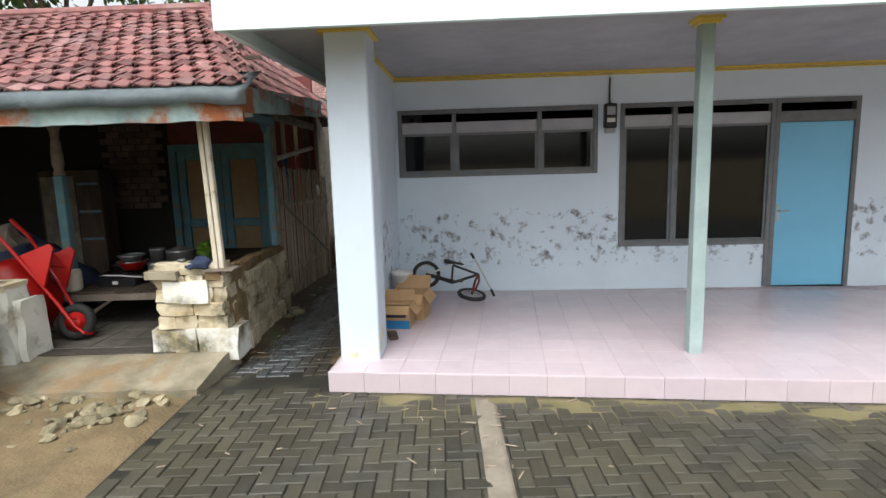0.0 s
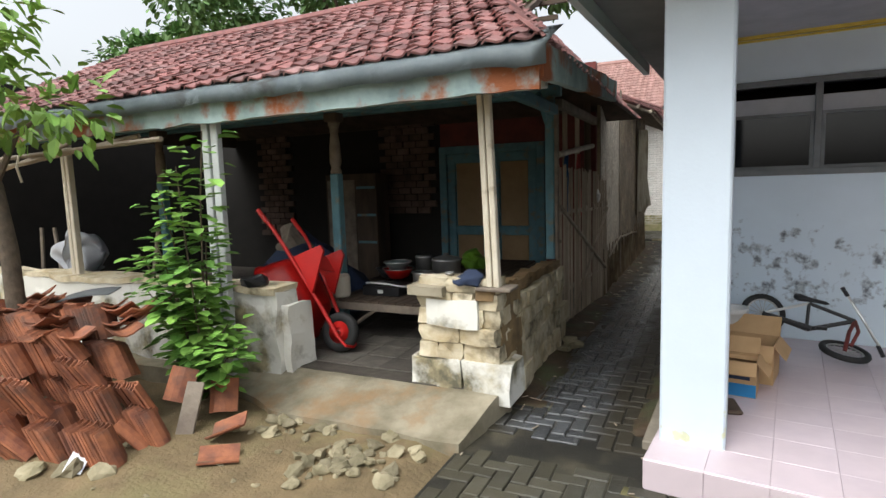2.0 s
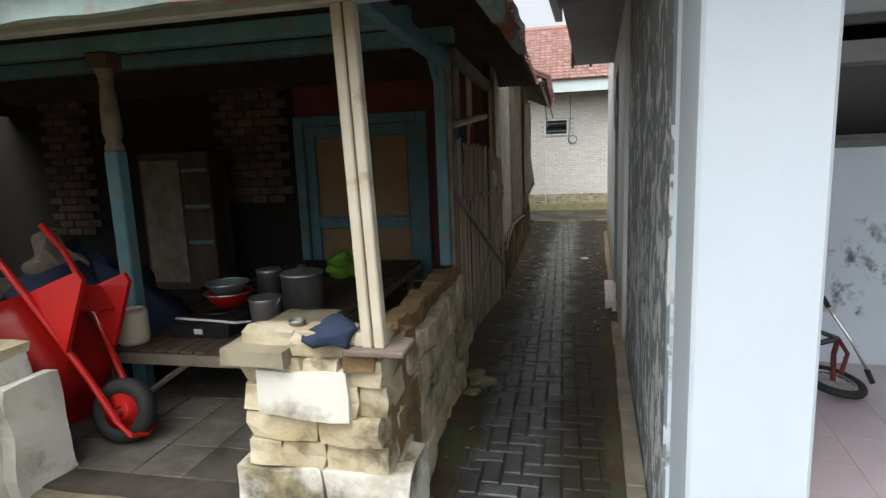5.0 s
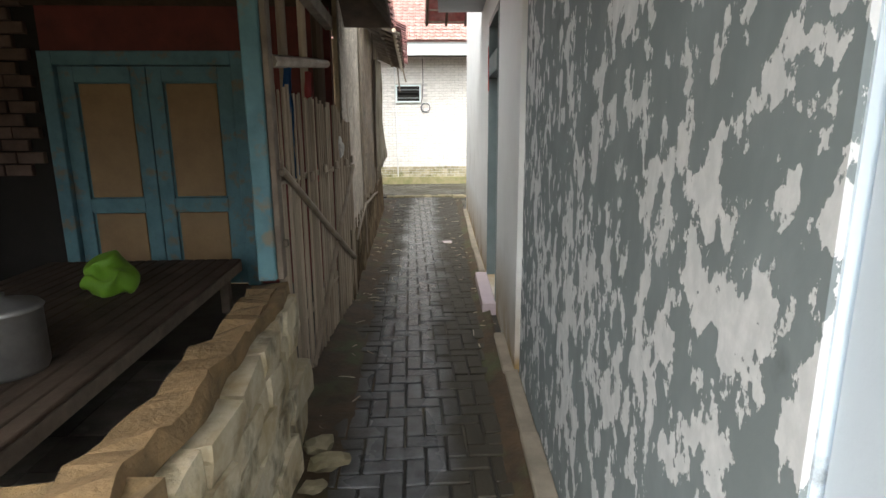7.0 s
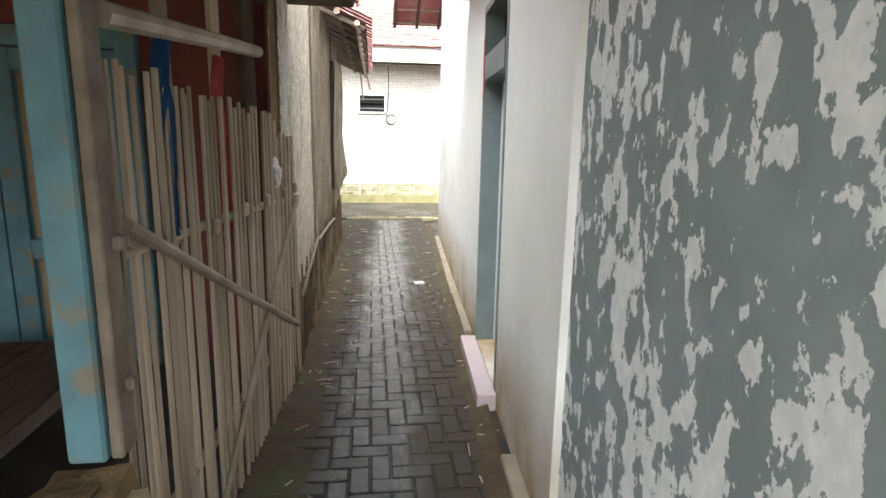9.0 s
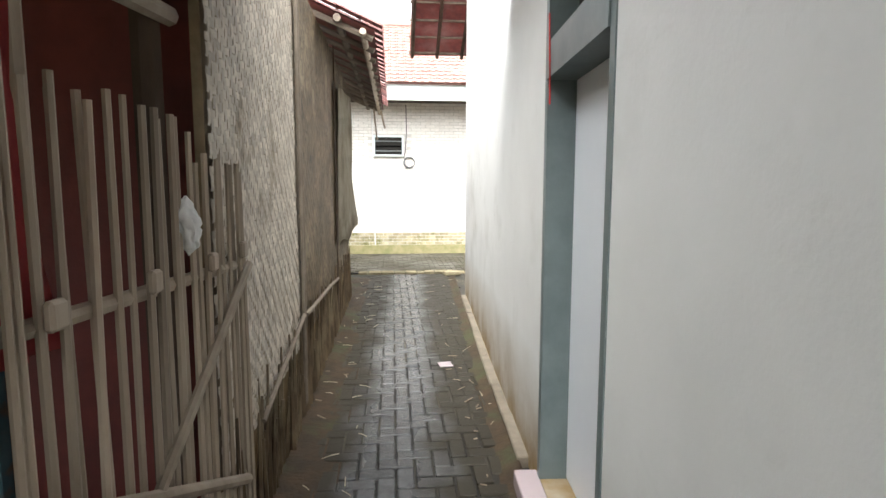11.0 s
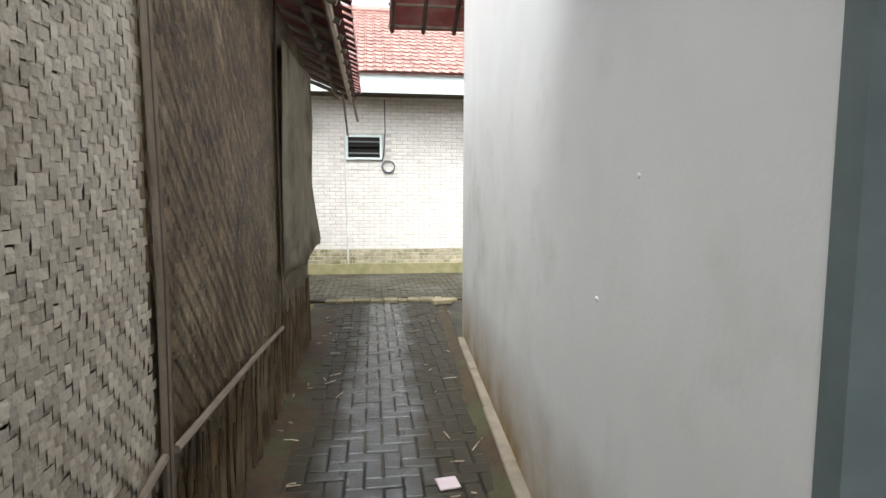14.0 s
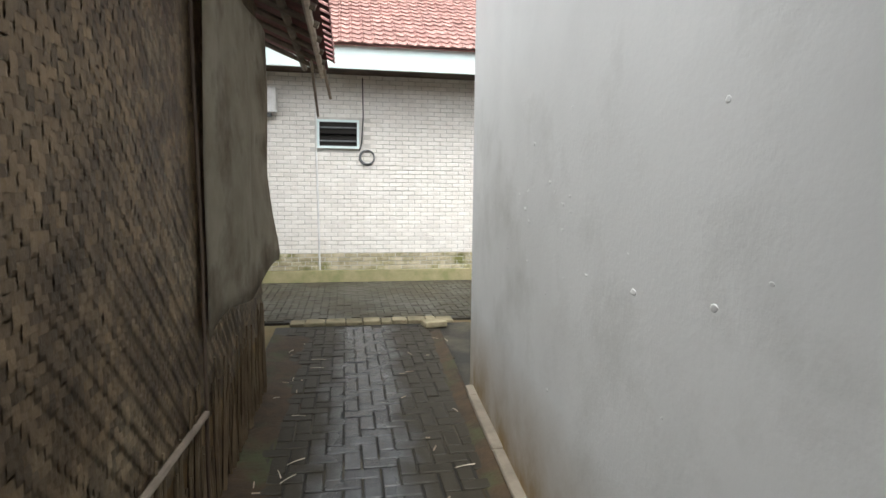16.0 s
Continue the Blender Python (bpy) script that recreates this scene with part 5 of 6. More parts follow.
bmesh.ops.solidify(bm, geom=bm.faces[:], thickness=0.1)
part("gable", bm, M["limewash"], fh)

# bamboo poles tied before the low wall
fr = thing("bamboo_trellis", "thin bamboo poles tied across the veranda front", "frame")
part("pole", tb([(-8.6, 3.75, 1.98), (-6.5, 3.8, 2.1), (-4.3, 3.85, 2.16)], 0.022, 7), M["bamboo"], fr)
part("pole", tb([(-7.6, 3.2, 1.75), (-6.1, 3.8, 2.05), (-4.9, 4.1, 2.24)], 0.024, 7), M["bamboo"], fr)
part("pole", tb([(-8.8, 3.4, 1.9), (-6.6, 3.85, 2.0), (-5.6, 3.9, 2.2)], 0.018, 7), M["bamboo"], fr)
part("tie", tb([(-6.2, 3.78, 2.12), (-6.18, 3.74, 2.0), (-6.16, 3.76, 1.86)], 0.012, 5), M["cream_post"], fr)

# ---- things on the veranda ----
bn = thing("bamboo_bench", "wide low slatted bamboo bench on the veranda", "bench")
for i in range(16):
    x = -3.95 + i * 0.096
    part("slat", bx(x, x + 0.088, 5.15, 8.3, 0.575, 0.60, bevel=0.006), M["wood_dark"], bn)
part("apron", bx(-3.95, -2.42, 5.16, 5.2, 0.50, 0.573), M["wood_grey"], bn)
part("apron", bx(-2.46, -2.42, 5.2, 8.3, 0.50, 0.573), M["wood_grey"], bn)
for x in (-3.85, -2.52):
    for y in (5.3, 8.15):
        part("leg", bx(x - 0.035, x + 0.035, y - 0.035, y + 0.035, 0.19, 0.573, bevel=0.005), M["wood_grey"], bn)
    part("strut", tb([(x, 5.5, 0.25), (x, 5.3, 0.52)], 0.02, 6), M["wood_grey"], bn)
part("strut", tb([(-3.6, 5.22, 0.22), (-3.1, 5.22, 0.55)], 0.02, 6), M["wood_grey"], bn)


def vessel(name, label, cat, x, y, z, prof, material, handle=0.0, rim=None, scale=1.0):
    t = thing(name, label, cat, pose(x, y, z) @ Matrix.Scale(scale, 4))
    bm = lathe(prof, 22)
    part("body", bm, material, t, smooth=True)
    if rim:
        part("rim", torus(rim[0], 0.006, 24, 6, pose(0, 0, rim[1])), M["chrome"], t, smooth=True)
    if handle:
        part("handle", tb([(-handle, 0, rim[1] - 0.01), (-handle * 0.7, -0.06, rim[1] - 0.08), (0, -0.09, rim[1] - 0.1), (handle * 0.7, -0.06, rim[1] - 0.08), (handle, 0, rim[1] - 0.01)], 0.005, 6), M["chrome"], t)
    return t


vessel("bucket", "dull aluminium bucket standing on the bench", "bucket", -2.84, 5.62, 0.6, [(0.09, 0), (0.095, 0.01), (0.105, 0.21), (0.115, 0.23), (0.105, 0.235), (0.09, 0.04), (0.002, 0.03)], M["steel"], 0.112, (0.112, 0.232))
vessel("cooking_pot", "large aluminium cooking pot with a lid", "pot", -2.82, 6.15, 0.6, [(0.15, 0), (0.16, 0.02), (0.16, 0.28), (0.17, 0.29), (0.15, 0.31), (0.03, 0.34), (0.03, 0.36), (0.002, 0.36)], M["steel"])
vessel("basin", "stacked dark red basin on the stove", "basin", -3.2, 5.75, 0.74, [(0.10, 0), (0.16, 0.09), (0.17, 0.1), (0.15, 0.09), (0.002, 0.01)], M["red"], 0, (0.168, 0.1))
vessel("basin", "pale enamel basin stacked on a red one", "basin", -3.2, 5.74, 0.83, [(0.09, 0), (0.14, 0.07), (0.15, 0.08), (0.13, 0.07), (0.002, 0.01)], M["frame_green"], 0, (0.148, 0.08))
vessel("canister", "small shiny aluminium canister", "pot", -3.1, 6.15, 0.6, [(0.09, 0), (0.09, 0.3), (0.1, 0.31), (0.09, 0.33), (0.002, 0.34)], M["steel"])
vessel("jar", "tan clay jar at the bench end", "jar", -3.62, 5.28, 0.60, [(0.09, 0), (0.1, 0.03), (0.1, 0.2), (0.085, 0.23), (0.08, 0.225), (0.002, 0.2)], M["cream_post"])
vessel("wok", "blackened wok beside the pots", "wok", -3.5, 6.2, 0.62, [(0.05, 0), (0.16, 0.06), (0.22, 0.15), (0.23, 0.15), (0.16, 0.05), (0.002, 0.01)], M["black"])
sv = thing("gas_stove", "black two-burner gas stove with a pale hose", "stove", pose(-3.22, 5.55, 0.6))
part("body", bx(-0.22, 0.22, -0.15, 0.2, 0.0, 0.10, bevel=0.01), M["black"], sv)
part("grate", torus(0.09, 0.008, 20, 6, pose(0.0, 0.1, 0.12)), M["black"], sv)
part("rating_label", bx(-0.03, 0.03, -0.156, -0.15, 0.03, 0.065), M["white"], sv, "small white label")
part("hose", tb([(-0.2, -0.1, 0.12), (-0.1, -0.17, 0.14), (0.1, -0.16, 0.13), (0.25, -0.1, 0.10), (0.3, 0.0, 0.08)], 0.009, 7), M["white"], sv, "pale rubber hose")
gb = thing("lime_bag", "lime green plastic bag on the bench", "bag", pose(-3.0, 7.4, 0.6))
bm = bmesh.new()
bmesh.ops.create_icosphere(bm, subdivisions=4, radius=0.15)
rough(bm, 0.09, 8, 3)
for v in bm.verts:
    v.co.z = max(0, v.co.z + 0.09)
part("bag", bm, M["green_bag"], gb, smooth=True)
cup = vessel("cup", "dented tin cup on the stone ledge", "cup", -1.98, 4.42, 0.965, [(0.03, 0), (0.032, 0.07), (0.04, 0.085), (0.036, 0.085), (0.028, 0.01), (0.002, 0.008)], M["steel"])
cw = thing("rag", "crumpled navy rag on the stone ledge", "cloth", pose(-1.79, 4.36, 0.965))
bm = bmesh.new()
bmesh.ops.create_icosphere(bm, subdivisions=3, radius=0.085)
rough(bm, 0.075, 12, 5)
rough(bm, 0.03, 40, 6)
for v in bm.verts:
    v.co.z = max(-0.005, v.co.z * 0.7 + 0.03)
    v.co.x *= 1.15
part("rag", bm, M["navy"], cw, smooth=True)
cw = thing("rag", "grey rag dropped behind the ledge", "cloth", pose(-2.55, 5.35, 0.61))
bm = bmesh.new()
bmesh.ops.create_icosphere(bm, subdivisions=2, radius=0.07)
rough(bm, 0.05, 12, 9)
part("rag", bm, M["wood_grey"], cw)
cw = thing("black_bag", "black plastic rag on the low wall's top", "bag", pose(-3.72, 4.2, 0.90))
bm = bmesh.new()
bmesh.ops.create_icosphere(bm, subdivisions=2, radius=0.12)
rough(bm, 0.09, 10, 2)
for v in bm.verts:
    v.co.z = v.co.z * 0.5 + 0.03
part("bag", bm, M["black"], cw)
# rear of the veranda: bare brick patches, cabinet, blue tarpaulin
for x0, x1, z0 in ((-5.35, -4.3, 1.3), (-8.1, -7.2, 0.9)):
    w = tagged(thing("brick_patch", "bare brick stretch of the veranda's back wall, darkened in colour for shade", "wall"), kind="structure")
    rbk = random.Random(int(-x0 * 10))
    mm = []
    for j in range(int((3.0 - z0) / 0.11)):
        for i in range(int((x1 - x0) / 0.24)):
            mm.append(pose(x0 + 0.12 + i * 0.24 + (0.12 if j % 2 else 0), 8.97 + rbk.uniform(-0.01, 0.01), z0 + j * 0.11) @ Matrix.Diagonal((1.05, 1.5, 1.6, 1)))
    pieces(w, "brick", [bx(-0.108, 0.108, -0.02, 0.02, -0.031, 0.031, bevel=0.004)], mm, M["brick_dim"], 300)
cb = thing("cabinet", "pale cupboard with an open shelf side, shade put into its dark colours", "cabinet", pose(-5.6, 8.6, 0.19))
# a pale cupboard in dark wood colours that hold the veranda's shade
part("body", bx(-0.5, 0.5, -0.2, 0.2, 0, 1.75, bevel=0.01), M["wood_dark"], cb)
part("door", bx(-0.45, 0.1, -0.225, -0.2, 0.1, 1.65, bevel=0.005), M["wood_grey"], cb)
for z in (0.6, 1.05, 1.5):
    part("shelf", bx(0.13, 0.48, -0.22, -0.2, z, z + 0.04), M["turq"], cb)
tp = thing("tarpaulin", "dark blue tarpaulin heaped behind the wheelbarrow", "tarpaulin", pose(-4.25, 5.6, 0.19))
bm = bmesh.new()
bmesh.ops.create_icosphere(bm, subdivisions=3, radius=0.55)
rough(bm, 0.3, 3, 4)
for v in bm.verts:
    v.co.z = max(0, v.co.z * 1.0 + 0.4)
part("sheet", bm, M["navy"], tp, smooth=True)
sk2 = thing("sack", "pale crumpled sack on top of the heap", "sack", pose(-4.35, 5.45, 1.12))
bm = bmesh.new()
bmesh.ops.create_icosphere(bm, subdivisions=4, radius=0.16)
rough(bm, 0.14, 6, 4)
part("sack", bm, M["wood_grey"], sk2, smooth=True)
for i, (x, z) in enumerate(((-6.9, 0.95), (-7.4, 0.9), (-5.6, 0.9))):
    s_ = thing("junk_stick", "loose grey stick leaning on the low wall", "stick")
    part("stick", tb([(x, 4.5, 0.17), (x - 0.3 + 0.25 * i, 4.6, 1.35)], 0.022, 6), M["wood_grey"], s_)
s_ = thing("sack", "grey sack heaped on the low wall", "sack", pose(-6.75, 4.6, 1.0))
bm = bmesh.new()
bmesh.ops.create_icosphere(bm, subdivisions=4, radius=0.24)
rough(bm, 0.2, 5, 14)
part("sack", bm, M["soffit"], s_, smooth=True)

# clothes behind the fence
for nm, lab, y, z0, z1, w, mt in (("blue_garment", "blue garment hung over the fence", 7.25, 1.35, 2.02, 0.12, "cyan_cloth"), ("coral_garment", "coral garment hung over the fence", 7.95, 1.25, 2.05, 0.14, "pink_cloth")):
    t = thing(nm, lab, "garment", pose(-1.73, y, 0))
    bm = bmesh.new()
    g2 = []
    for i in range(9):
        f = i / 8
        g2.append([bm.verts.new((0.02 * math.sin(f * 14 + k), (f - 0.5) * 2 * w * (0.4 + 0.6 * (1 - k / 6)), z0 + (z1 - z0) * k / 6)) for k in range(7)])
    for i in range(8):
        for k in range(6):
            bm.faces.new((g2[i][k], g2[i + 1][k], g2[i + 1][k + 1], g2[i][k + 1]))
    bmesh.ops.solidify(bm, geom=bm.faces[:], thickness=0.005)
    part("cloth", bm, M[mt], t, smooth=True)

# ---- things on the porch ----
def carton(name, label, m, w, d, h, print_mat=None):
    t = thing(name, label, "box", m)
    bm = bmesh.new()
    e = 0.006
    box(bm, -w / 2, w / 2, -d / 2, -d / 2 + e, 0, h)
    box(bm, -w / 2, w / 2, d / 2 - e, d / 2, 0, h)
    box(bm, -w / 2, -w / 2 + e, -d / 2 + e, d / 2 - e, 0, h)
    box(bm, w / 2 - e, w / 2, -d / 2 + e, d / 2 - e, 0, h)
    box(bm, -w / 2 + e, w / 2 - e, -d / 2 + e, d / 2 - e, 0, e)
    part("body", bm, M["card"], t)
    for sy, a in ((-1, 35), (1, -60)):
        bm = bx(-w / 2, w / 2, 0 if sy > 0 else -d * 0.45, d * 0.45 if sy > 0 else 0, -0.003, 0.003)
        bmesh.ops.transform(bm, matrix=pose(0, sy * d / 2, h, -a * sy), verts=bm.verts)
        part("flap", bm, M["card"], t)
    for sx, a in ((-1, 30), (1, 50)):
        bm = bx(0 if sx > 0 else -0.12, 0.12 if sx > 0 else 0, -d / 2, d / 2, -0.003, 0.003)
        bmesh.ops.transform(bm, matrix=pose(sx * w / 2, 0, h, 0, a * sx, 0), verts=bm.verts)
        part("flap", bm, M["card"], t)
    if print_mat:
        part("printed_band", bx(-w / 2 + 0.002, w / 2 - 0.002, -d / 2 - 0.003, -d / 2, 0.005, h * 0.38), print_mat, t, "blue printed band")
        part("dark_print", bx(-w / 2 + 0.05, w / 2 - 0.04, -d / 2 - 0.003, -d / 2, h * 0.5, h * 0.68), M["navy"], t, "dark printed lettering block")
    return t


carton("carton", "open brown carton with a blue printed band", pose(-0.03, 5.0, 0.178, 0, 0, -8), 0.32, 0.26, 0.25, M["blue_card"])
carton("carton", "taller open brown carton by the side wall", pose(0.08, 5.38, 0.178, 0, 0, -12), 0.40, 0.34, 0.29)
pk = thing("paint_pail", "white printed plastic pail behind the cartons", "pail", pose(-0.02, 5.72, 0.178, 0, 0, 20) @ Matrix.Diagonal((1, 1, 1.9, 1)))
part("body", lathe([(0.11, 0), (0.125, 0.22), (0.13, 0.22), (0.13, 0.24), (0.11, 0.235), (0.002, 0.02)], 20), M["white"], pk, smooth=True)
part("print", bx(-0.06, 0.06, -0.128, -0.115, 0.06, 0.1), M["yellow"], pk, "faded yellow print")
sl_ = part("sandal", bx(-0.05, 0.05, -0.12, 0.12, 0, 0.03, bevel=0.012), M["wood_dark"])
sl_.matrix_basis = pose(-0.05, 4.62, 0.179, 0, 0, 10)
tagged(sl_, "dark worn sandal on the porch floor", "sandal")


def bike():
    t = thing("bicycle", "child's dark bicycle lying on the porch floor", "bicycle", pose(0.25, 6.2, 0.18) @ Matrix.Scale(1.0, 4))
    a, b = pose(0.0, 0.05, 0.30, 62, 12, 0), pose(0.56, -0.25, 0.09, 9, 8, 10)
    for m in (a, b):
        w = part("wheel", torus(0.155, 0.026, 28, 8, m), M["rubber"], t, "black tyre", smooth=True)
        part("rim", torus(0.128, 0.008, 24, 6, m), M["chrome"], w)
        for k in range(8):
            an = k * math.pi / 8
            part("spoke", tb([tuple(m @ Vector((0.128 * math.cos(an), 0.128 * math.sin(an), 0))), tuple(m @ Vector((-0.128 * math.cos(an), -0.128 * math.sin(an), 0)))], 0.003, 4), M["chrome"], w)
    ra, fb = a.translation, b.translation
    head = Vector((0.66, -0.05, 0.30))
    crank = Vector((0.32, -0.05, 0.20))
    seat = Vector((0.34, 0.0, 0.42))
    part("frame_tube", tb([ra, crank], 0.014, 7), M["black"], t)
    part("frame_tube", tb([ra, seat], 0.012, 7), M["white"], t)
    part("frame_tube", tb([crank, head], 0.018, 7), M["black"], t)
    part("frame_tube", tb([seat, head], 0.016, 7), M["black"], t)
    part("frame_tube", tb([crank, seat], 0.014, 7), M["black"], t)
    part("fork", tb([head, head.lerp(fb, 0.5) + Vector((0, 0.03, 0.03)), fb], 0.016, 7), M["red_board"], t)
    part("fork", tb([head, head.lerp(fb, 0.5) + Vector((0.05, -0.03, 0.05)), fb + Vector((0.04, 0, 0.05))], 0.014, 7), M["red_board"], t)
    part("handlebar", tb([(0.60, 0.0, 0.52), (0.64, 0.0, 0.45), (0.72, -0.08, 0.30), (0.78, -0.1, 0.18), (0.83, -0.1, 0.10)], 0.011, 7), M["chrome"], t)
    part("grip", tb([(0.57, 0.0, 0.57), (0.61, 0.0, 0.50)], 0.017, 7), M["black"], t)
    part("grip", tb([(0.81, -0.1, 0.12), (0.85, -0.1, 0.03)], 0.017, 7), M["black"], t)
    bm = lathe([(0.004, -0.13), (0.03, -0.1), (0.035, 0.0), (0.065, 0.09), (0.05, 0.13), (0.004, 0.14)], 12, pose(0.36, 0.0, 0.45, 0, -78, 0) @ Matrix.Diagonal((0.5, 1, 1, 1)))
    part("saddle", bm, M["black"], t, smooth=True)
    part("pedal", bx(0.38, 0.46, -0.12, -0.07, 0.22, 0.245, bevel=0.004), M["black"], t)
    part("chain_guard", tb([ra, crank + Vector((0.03, -0.03, 0.02))], 0.024, 6), M["black"], t)


bike()

# ---- many pieces, last ----
def herring(x0, x1, y0, y1, w=0.105, m=Matrix()):
    out = []
    nx, ny = int((x1 - x0) / w), int((y1 - y0) / w)
    rp = random.Random(2)
    for j in range(ny):
        for i in range(nx):
            k = (i - j) % 4
            z = rp.uniform(-0.004, 0.003)
            if k == 0 and i + 1 < nx:
                out.append(m @ pose(x0 + (i + 1) * w, y0 + (j + 0.5) * w, z, rp.uniform(-1, 1), rp.uniform(-1, 1), 0))
            elif k == 3 and j + 1 < ny:
                out.append(m @ pose(x0 + (i + 0.5) * w, y0 + (j + 1) * w, z, rp.uniform(-1, 1), rp.uniform(-1, 1), 90))
    return out


def paver(w=0.105, gap=0.004):
    return bx(gap - w, w - gap, gap - w / 2, w / 2 - gap, -0.055, 0.0, bevel=0.006)


def near_first(ms, x, y):
    return sorted(ms, key=lambda m: (m.translation.x - x) ** 2 + (m.translation.y - y) ** 2)


ms = herring(-1.60, 0.30, 4.1, 17.1, 0.1085)
pieces(alley, "block", [paver(0.1085, 0.0058)], [m for m in near_first(ms, -0.9, 11.0) if m.translation.x < min(0.2, -0.62 + 0.056 * (m.translation.y - 4.08))], M["paver_alley"], 300, rest_label="wet grey paving blocks")
ms = herring(-1.64, 6.5, -0.8, 3.9)
pieces(paving, "block", [paver()], near_first(ms, 0.3, 2.8), M["paver"], 300, rest_label="wet grey paving blocks in herringbone")
ms = herring(-4, 4, 17.4, 20.3)
pieces(road, "block", [paver()], near_first(ms, -0.5, 18), M["paver"], 60, rest_label="wet grey paving blocks of the lane")
edge = thing("edge_stones", "row of pale broken edging stones across the alley's end", "kerb")
re_ = random.Random(9)
x = -1.6
while x < 0.35:
    l = re_.uniform(0.12, 0.26)
    part("stone", bx(x, x + l - 0.01, 17.12 + re_.uniform(-0.02, 0.02), 17.32, -0.05, 0.02 + re_.uniform(0, 0.02), bevel=0.01), M["rock"], edge)
    x += l

# porch tiles
ms = [P @ pose(0.15 + 0.3 * i, 0.15 + 0.3 * j, 0.166) for i in range(26) for j in range(10)]
pieces(floor, "tile", [bx(-0.1493, 0.1493, -0.1493, 0.1493, 0, 0.012, bevel=0.0015)], [P.inverted() @ m for m in ms], M["pink"], 300)
pieces(floor, "riser_tile", [bx(-0.1485, 0.1485, -0.008, 0.002, 0, 0.17, bevel=0.0015)], [pose(0.15 + 0.3 * i, 0.0, 0.002) for i in range(26)] + [pose(0.0, 0.15 + 0.3 * i, 0.002, 0, 0, -90) for i in range(2)], M["pink"], 300)

# roof tiles
def clay_tile(w=0.185, l=0.235):
    bm = bmesh.new()
    prof = [(-0.5, 0.0), (-0.36, 0.022), (-0.18, 0.012), (0.05, 0.0), (0.25, 0.004), (0.42, 0.03), (0.5, 0.022)]
    rows = [[bm.verts.new((a * w, y, h + t)) for a, h in prof] for y, t in ((0, 0.028), (l, 0.0))]
    for k in range(len(prof) - 1):
        bm.faces.new((rows[0][k], rows[0][k + 1], rows[1][k + 1], rows[1][k]))
    lip = [bm.verts.new((a * w, 0, h + 0.013)) for a, h in prof]
    for k in range(len(prof) - 1):
        bm.faces.new((lip[k], lip[k + 1], rows[0][k + 1], rows[0][k]))
    return bm


rt = random.Random(21)
sl = math.degrees(math.atan(SL))
ms = []
n = int((RY - EY) / math.cos(radians(sl)) / 0.185)
for j in range(n + 1):
    d = j * 0.185 * math.cos(radians(sl))
    y, z = EY + d, EZ0 + d * SL + 0.01
    f = d / (RY - EY)
    xa, xb = -8.7 + f * 0.7, -1.15 - f * 1.15
    c = int((xb - xa) / 0.172)
    for i in range(c):
        ms.append(pose(xa + (i + 0.5) * (xb - xa) / c, y + rt.uniform(-0.01, 0.01), z + rt.uniform(-0.004, 0.01) + 0.02 * noise.noise((xa + i * 0.2, y, 0)), sl + rt.uniform(-1.5, 1.5), rt.uniform(-2, 2), rt.uniform(-2, 2)))
ms.sort(key=lambda m: abs(m.translation.x + 3.5))
pieces(roof, "roof_tile", [clay_tile()], ms, M["tile_roof"], 300, rest_label="weathered red clay roof tiles")
ms = []
for j in range(8):
    f = j / 8
    for i in range(int(22 * (1 - f)) + 1):
        y = EY + (RY - EY) * f + (9.3 - EY) * (1 - f) * (i + 0.5) / (int(22 * (1 - f)) + 1)
        ms.append(pose(-1.15 - 1.15 * f, y, EZ0 + 0.02 + 1.27 * f, 47, 0, 90))
pieces(roof, "hip_tile", [clay_tile()], ms, M["tile_roof"], 120)
ms = []
slf = math.degrees(math.atan(2.05 / 3.0))
for j in range(18):
    d = j * 0.2
    for i in range(int(9 / 0.18)):
        ms.append(pose(-4.5 + i * 0.18, 19.6 + d * math.cos(radians(slf)), 3.92 + d * math.sin(radians(slf)) + rt.uniform(0, 0.008), slf, rt.uniform(-1, 1), rt.uniform(-1, 1)))
pieces(far, "roof_tile", [clay_tile()], sorted(ms, key=lambda m: abs(m.translation.x + 0.5)), M["tile_far"], 250, rest_label="red clay roof tiles")
ms = []
for j in range(4):
    for i in range(25):
        x = -1.08 - j * 0.2
        ms.append(pose(x + 0.03, 11.85 + i * 0.2 + 0.1, RZX(x) + 0.04, 31, 0, 90 + rt.uniform(-3, 3)))
pieces(er, "roof_tile", [clay_tile()], ms, M["tile_roof"], 130)

# bricks of the far wall
rb = random.Random(4)
def brick():
    return bx(-0.108, 0.108, -0.02, 0.02, -0.031, 0.031, bevel=0.005)
ms, md = [], []
for j in range(46):
    z = 0.24 + j * 0.074
    for i in range(int(8 / 0.228)):
        x = -4.6 + i * 0.228 + (0.114 if j % 2 else 0)
        if -1.5 < x < -0.58 and 2.3 < z < 2.87:
            continue
        (md if j < 4 else ms).append(pose(x, BW + 0.012 + rb.uniform(-0.006, 0.003), z + rb.uniform(-0.003, 0.003), rb.uniform(-1.5, 1.5), rb.uniform(-0.8, 0.8), rb.uniform(-1, 1)))
pieces(far, "brick", [brick()], sorted(ms, key=lambda m: abs(m.translation.x + 0.4)), M["brick_white"], 300, rest_label="whitewashed bricks")
pieces(far, "low_brick", [brick()], sorted(md, key=lambda m: abs(m.translation.x + 0.4)), M["brick_damp"], 120, rest_label="stained mossy bricks at the wall's foot")

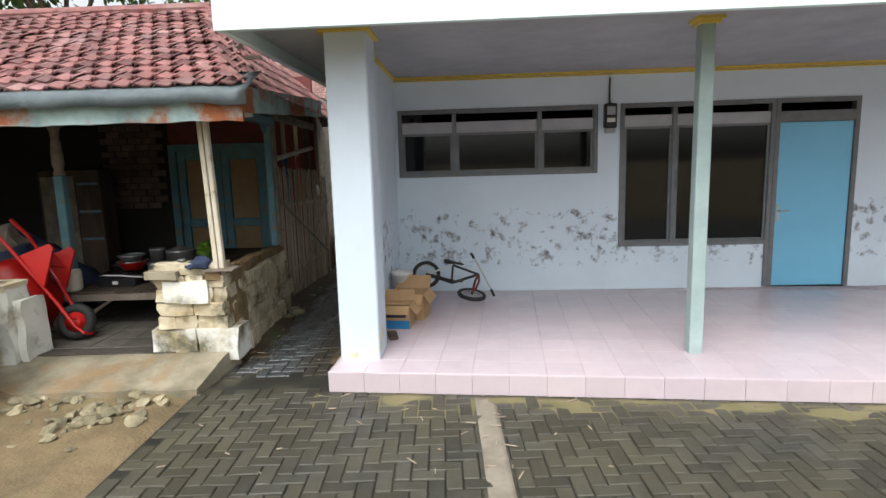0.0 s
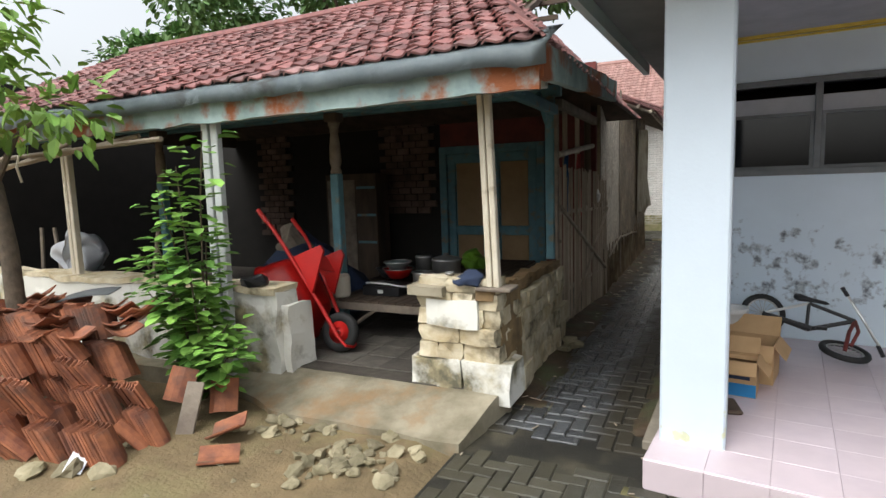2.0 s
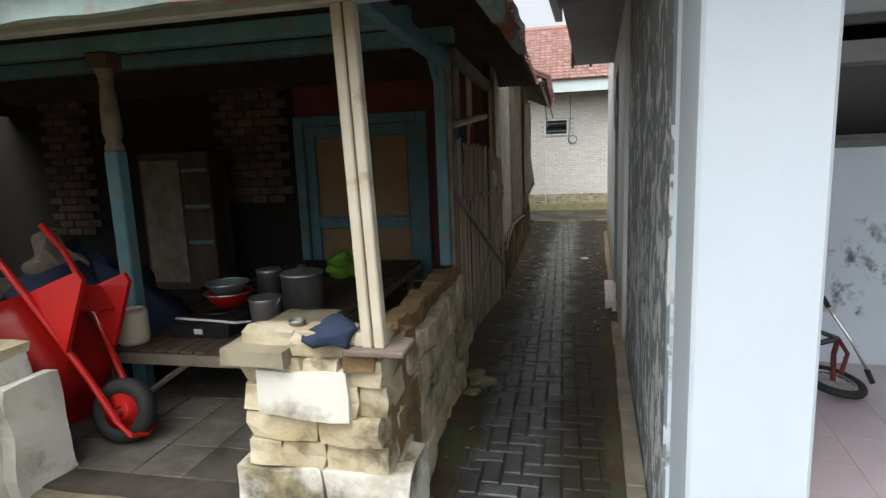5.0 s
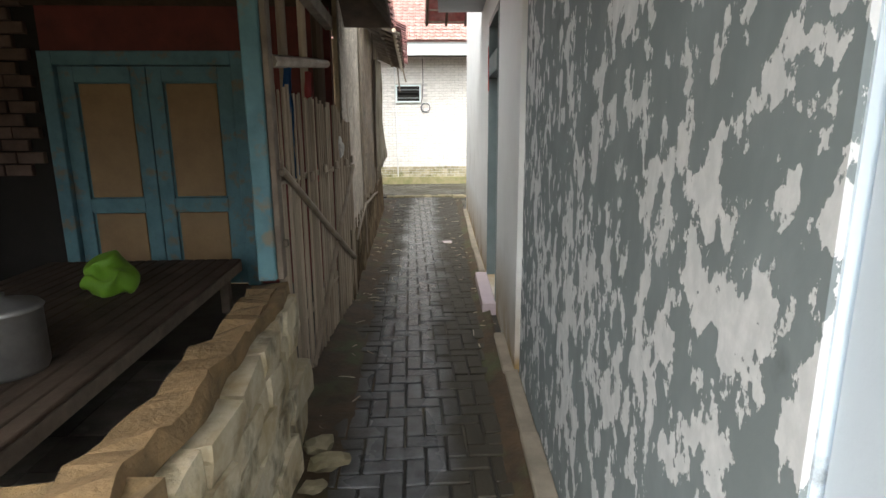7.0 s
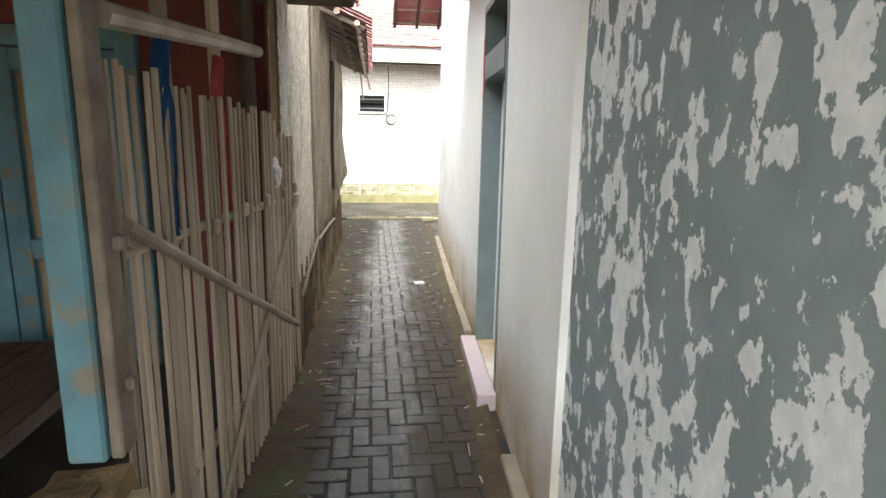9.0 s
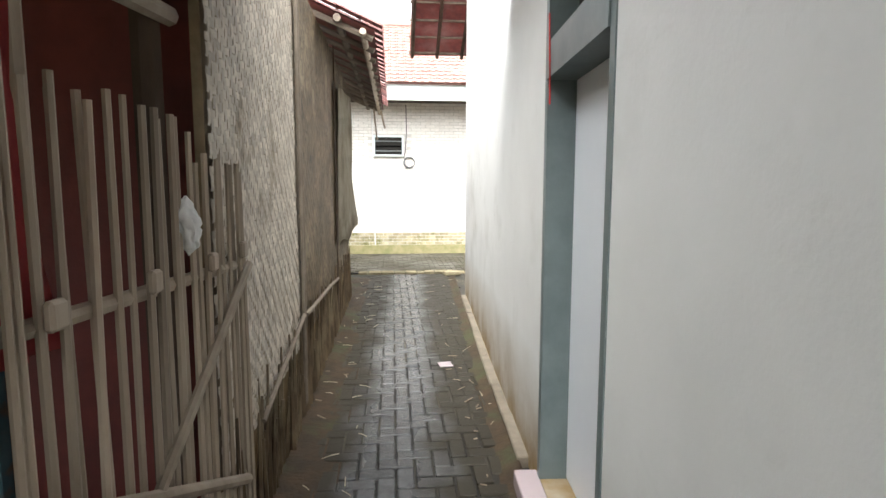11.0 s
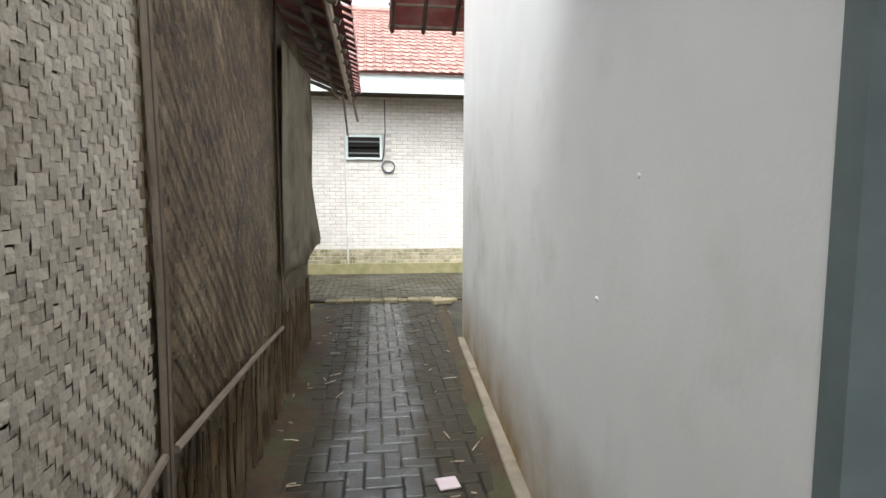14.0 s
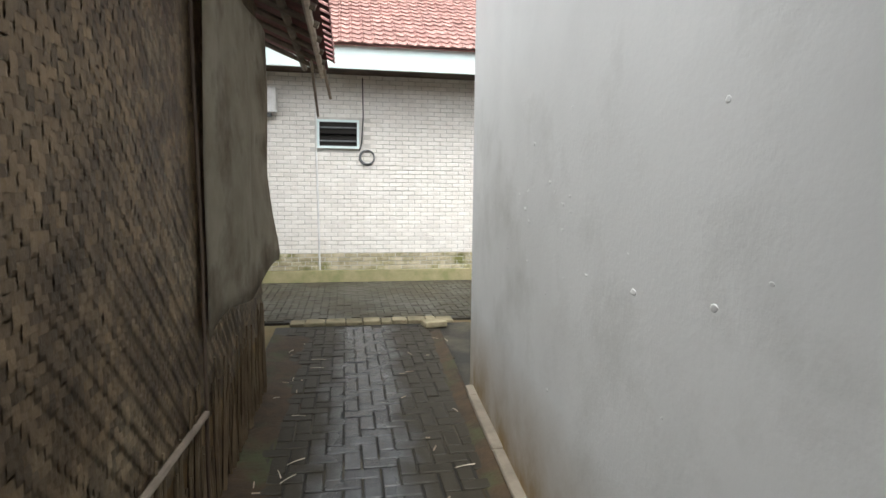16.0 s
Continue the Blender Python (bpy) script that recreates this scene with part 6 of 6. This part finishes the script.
# stones of the corner wall
def stone_piece(rnd):
    bm = bx(-0.5, 0.5, -0.5, 0.5, -0.5, 0.5)
    bmesh.ops.subdivide_edges(bm, edges=bm.edges[:], cuts=1, use_grid_fill=True)
    for v in bm.verts:
        v.co += Vector((rnd.uniform(-0.05, 0.05), rnd.uniform(-0.05, 0.05), rnd.uniform(-0.05, 0.05)))
        if max(abs(v.co.x), abs(v.co.y), abs(v.co.z)) > 0.4 and sum(abs(c) > 0.38 for c in v.co) == 3:
            v.co *= 0.95
    return bm


rq = random.Random(31)
protos = [stone_piece(rq) for _ in range(7)]
ms = []
z = 0.40
while z < 0.93:
    hh = rq.uniform(0.11, 0.17)
    x = -2.18
    while x < -1.56:
        l = min(rq.uniform(0.14, 0.36), -1.52 - x)
        ms.append(pose(x + l / 2, 4.25 + rq.uniform(-0.02, 0.02), z + hh / 2, 0, 0, rq.uniform(-4, 4)) @ Matrix.Diagonal((l * 0.97, 0.16, hh * 0.95, 1)))
        x += l
    y = 4.2
    while y < 6.4:
        l = rq.uniform(0.16, 0.4)
        if z + hh < 0.80:
            ms.append(pose(-1.60 - 0.03 * (y - 4.2) + rq.uniform(-0.02, 0.015), y + l / 2, z + hh / 2, 0, 0, rq.uniform(-4, 4)) @ Matrix.Diagonal((0.16, l * 0.97, hh * 0.95, 1)))
        y += l
    z += hh
for z, hh in ((0.02, 0.2), (0.22, 0.18)):
    y = 4.3
    while y < 6.4:
        l = rq.uniform(0.25, 0.5)
        ms.append(pose(-1.60 - 0.03 * (y - 4.2) + rq.uniform(-0.02, 0.02), y + l / 2, z + hh / 2, 0, 0, rq.uniform(-4, 4)) @ Matrix.Diagonal((0.2, l * 0.97, hh, 1)))
        y += l
pieces(stone, "stone", protos, ms, M["limestone"], 300)
for x0, x1 in ((-2.24, -1.83), (-1.82, -1.45)):
    part("base_block", lumpy_wall(x0, x1, 4.16, 4.5, 0.1, 0.40, 0.1, 0.03, x0), M["limewash"], stone, "cracked plastered base block")
part("plaster_patch", lumpy_wall(-2.09, -1.68, 4.13, 4.2, 0.66, 0.86, 0.08, 0.03, 5.5), M["limewash"], stone, "remaining patch of white plaster")
part("top_slab", lumpy_wall(-2.23, -1.93, 4.1, 4.75, 0.89, 0.965, 0.09, 0.02, 6.5), M["concrete"], stone, "grey cement ledge")
bm = lumpy_wall(-1.70, -1.56, 4.15, 6.5, 0.80, 0.88, 0.08, 0.035, 9.5)
for v in bm.verts:
    v.co.z += 0.07 - 0.045 * (v.co.y - 4.15)
    v.co.x -= 0.05 * (v.co.y - 4.15)
rough(bm, 0.03, 11.0, 2.0)
part("top_course", bm, M["sand"], stone, "broken sandy top course")
part("post_pad", bx(-1.68, -1.42, 4.12, 4.32, 0.945, 0.972, bevel=0.006), M["wood_grey"], stone, "thin wooden pad under the post")

# worn tiles of the veranda floor
fv = bpy.data.objects["floor_veranda"]
rv = random.Random(17)
ms = [pose(-4.05 + 0.3 * i, 4.62 + 0.3 * j, 0.19 + rv.uniform(-0.002, 0.003), rv.uniform(-0.5, 0.5), rv.uniform(-0.5, 0.5), 0) for i in range(7) for j in range(9)]
pieces(fv, "tile", [bx(-0.147, 0.147, -0.147, 0.147, -0.01, 0.008, bevel=0.002)], ms, M["veranda_tile"], 300)

# fallen bamboo splinters in the alley
rl = random.Random(23)
for i in range(46):
    y = rl.uniform(7.0, 16.4)
    side = rl.random()
    x = rl.uniform(-1.5, -1.15) if side < 0.62 else -0.30 + 0.056 * (y - 8) - rl.uniform(0.0, 0.3)
    l, a = rl.uniform(0.02, 0.07), rl.uniform(0, 6.28)
    z = 0.035 if x < -1.3 else 0.008
    sp = thing("splinter", "pale dry bamboo splinter on the wet paving", "litter", pose(x, y, z), group="splinters in the alley")
    part("sliver", tb([(-l * math.cos(a), -l * math.sin(a), 0), (0, 0, 0.005), (l * math.cos(a), l * math.sin(a), 0.002)], 0.004, 4, 0.002), M["cream_post"], sp)

# blisters and nail holes in the paint of the alley wall
rz = random.Random(41)
for i in range(30):
    v, z = rz.uniform(6.1, 9.6), min(2.3, max(0.5, rz.gauss(1.35, 0.4)))
    r = rz.uniform(0.004, 0.011)
    bl = thing("paint_blister", "small raised blister in the off-white wall paint", "blister", H @ pose(-0.046, v, z), group="blisters on the alley wall")
    bm = bmesh.new()
    bmesh.ops.create_icosphere(bm, subdivisions=2, radius=r)
    bmesh.ops.scale(bm, vec=(0.16, rz.uniform(0.8, 2.2), 1.0), verts=bm.verts)
    rough(bm, r * 0.3, 60.0, i)
    part("skin", bm, M["wall_white"], bl, smooth=True)
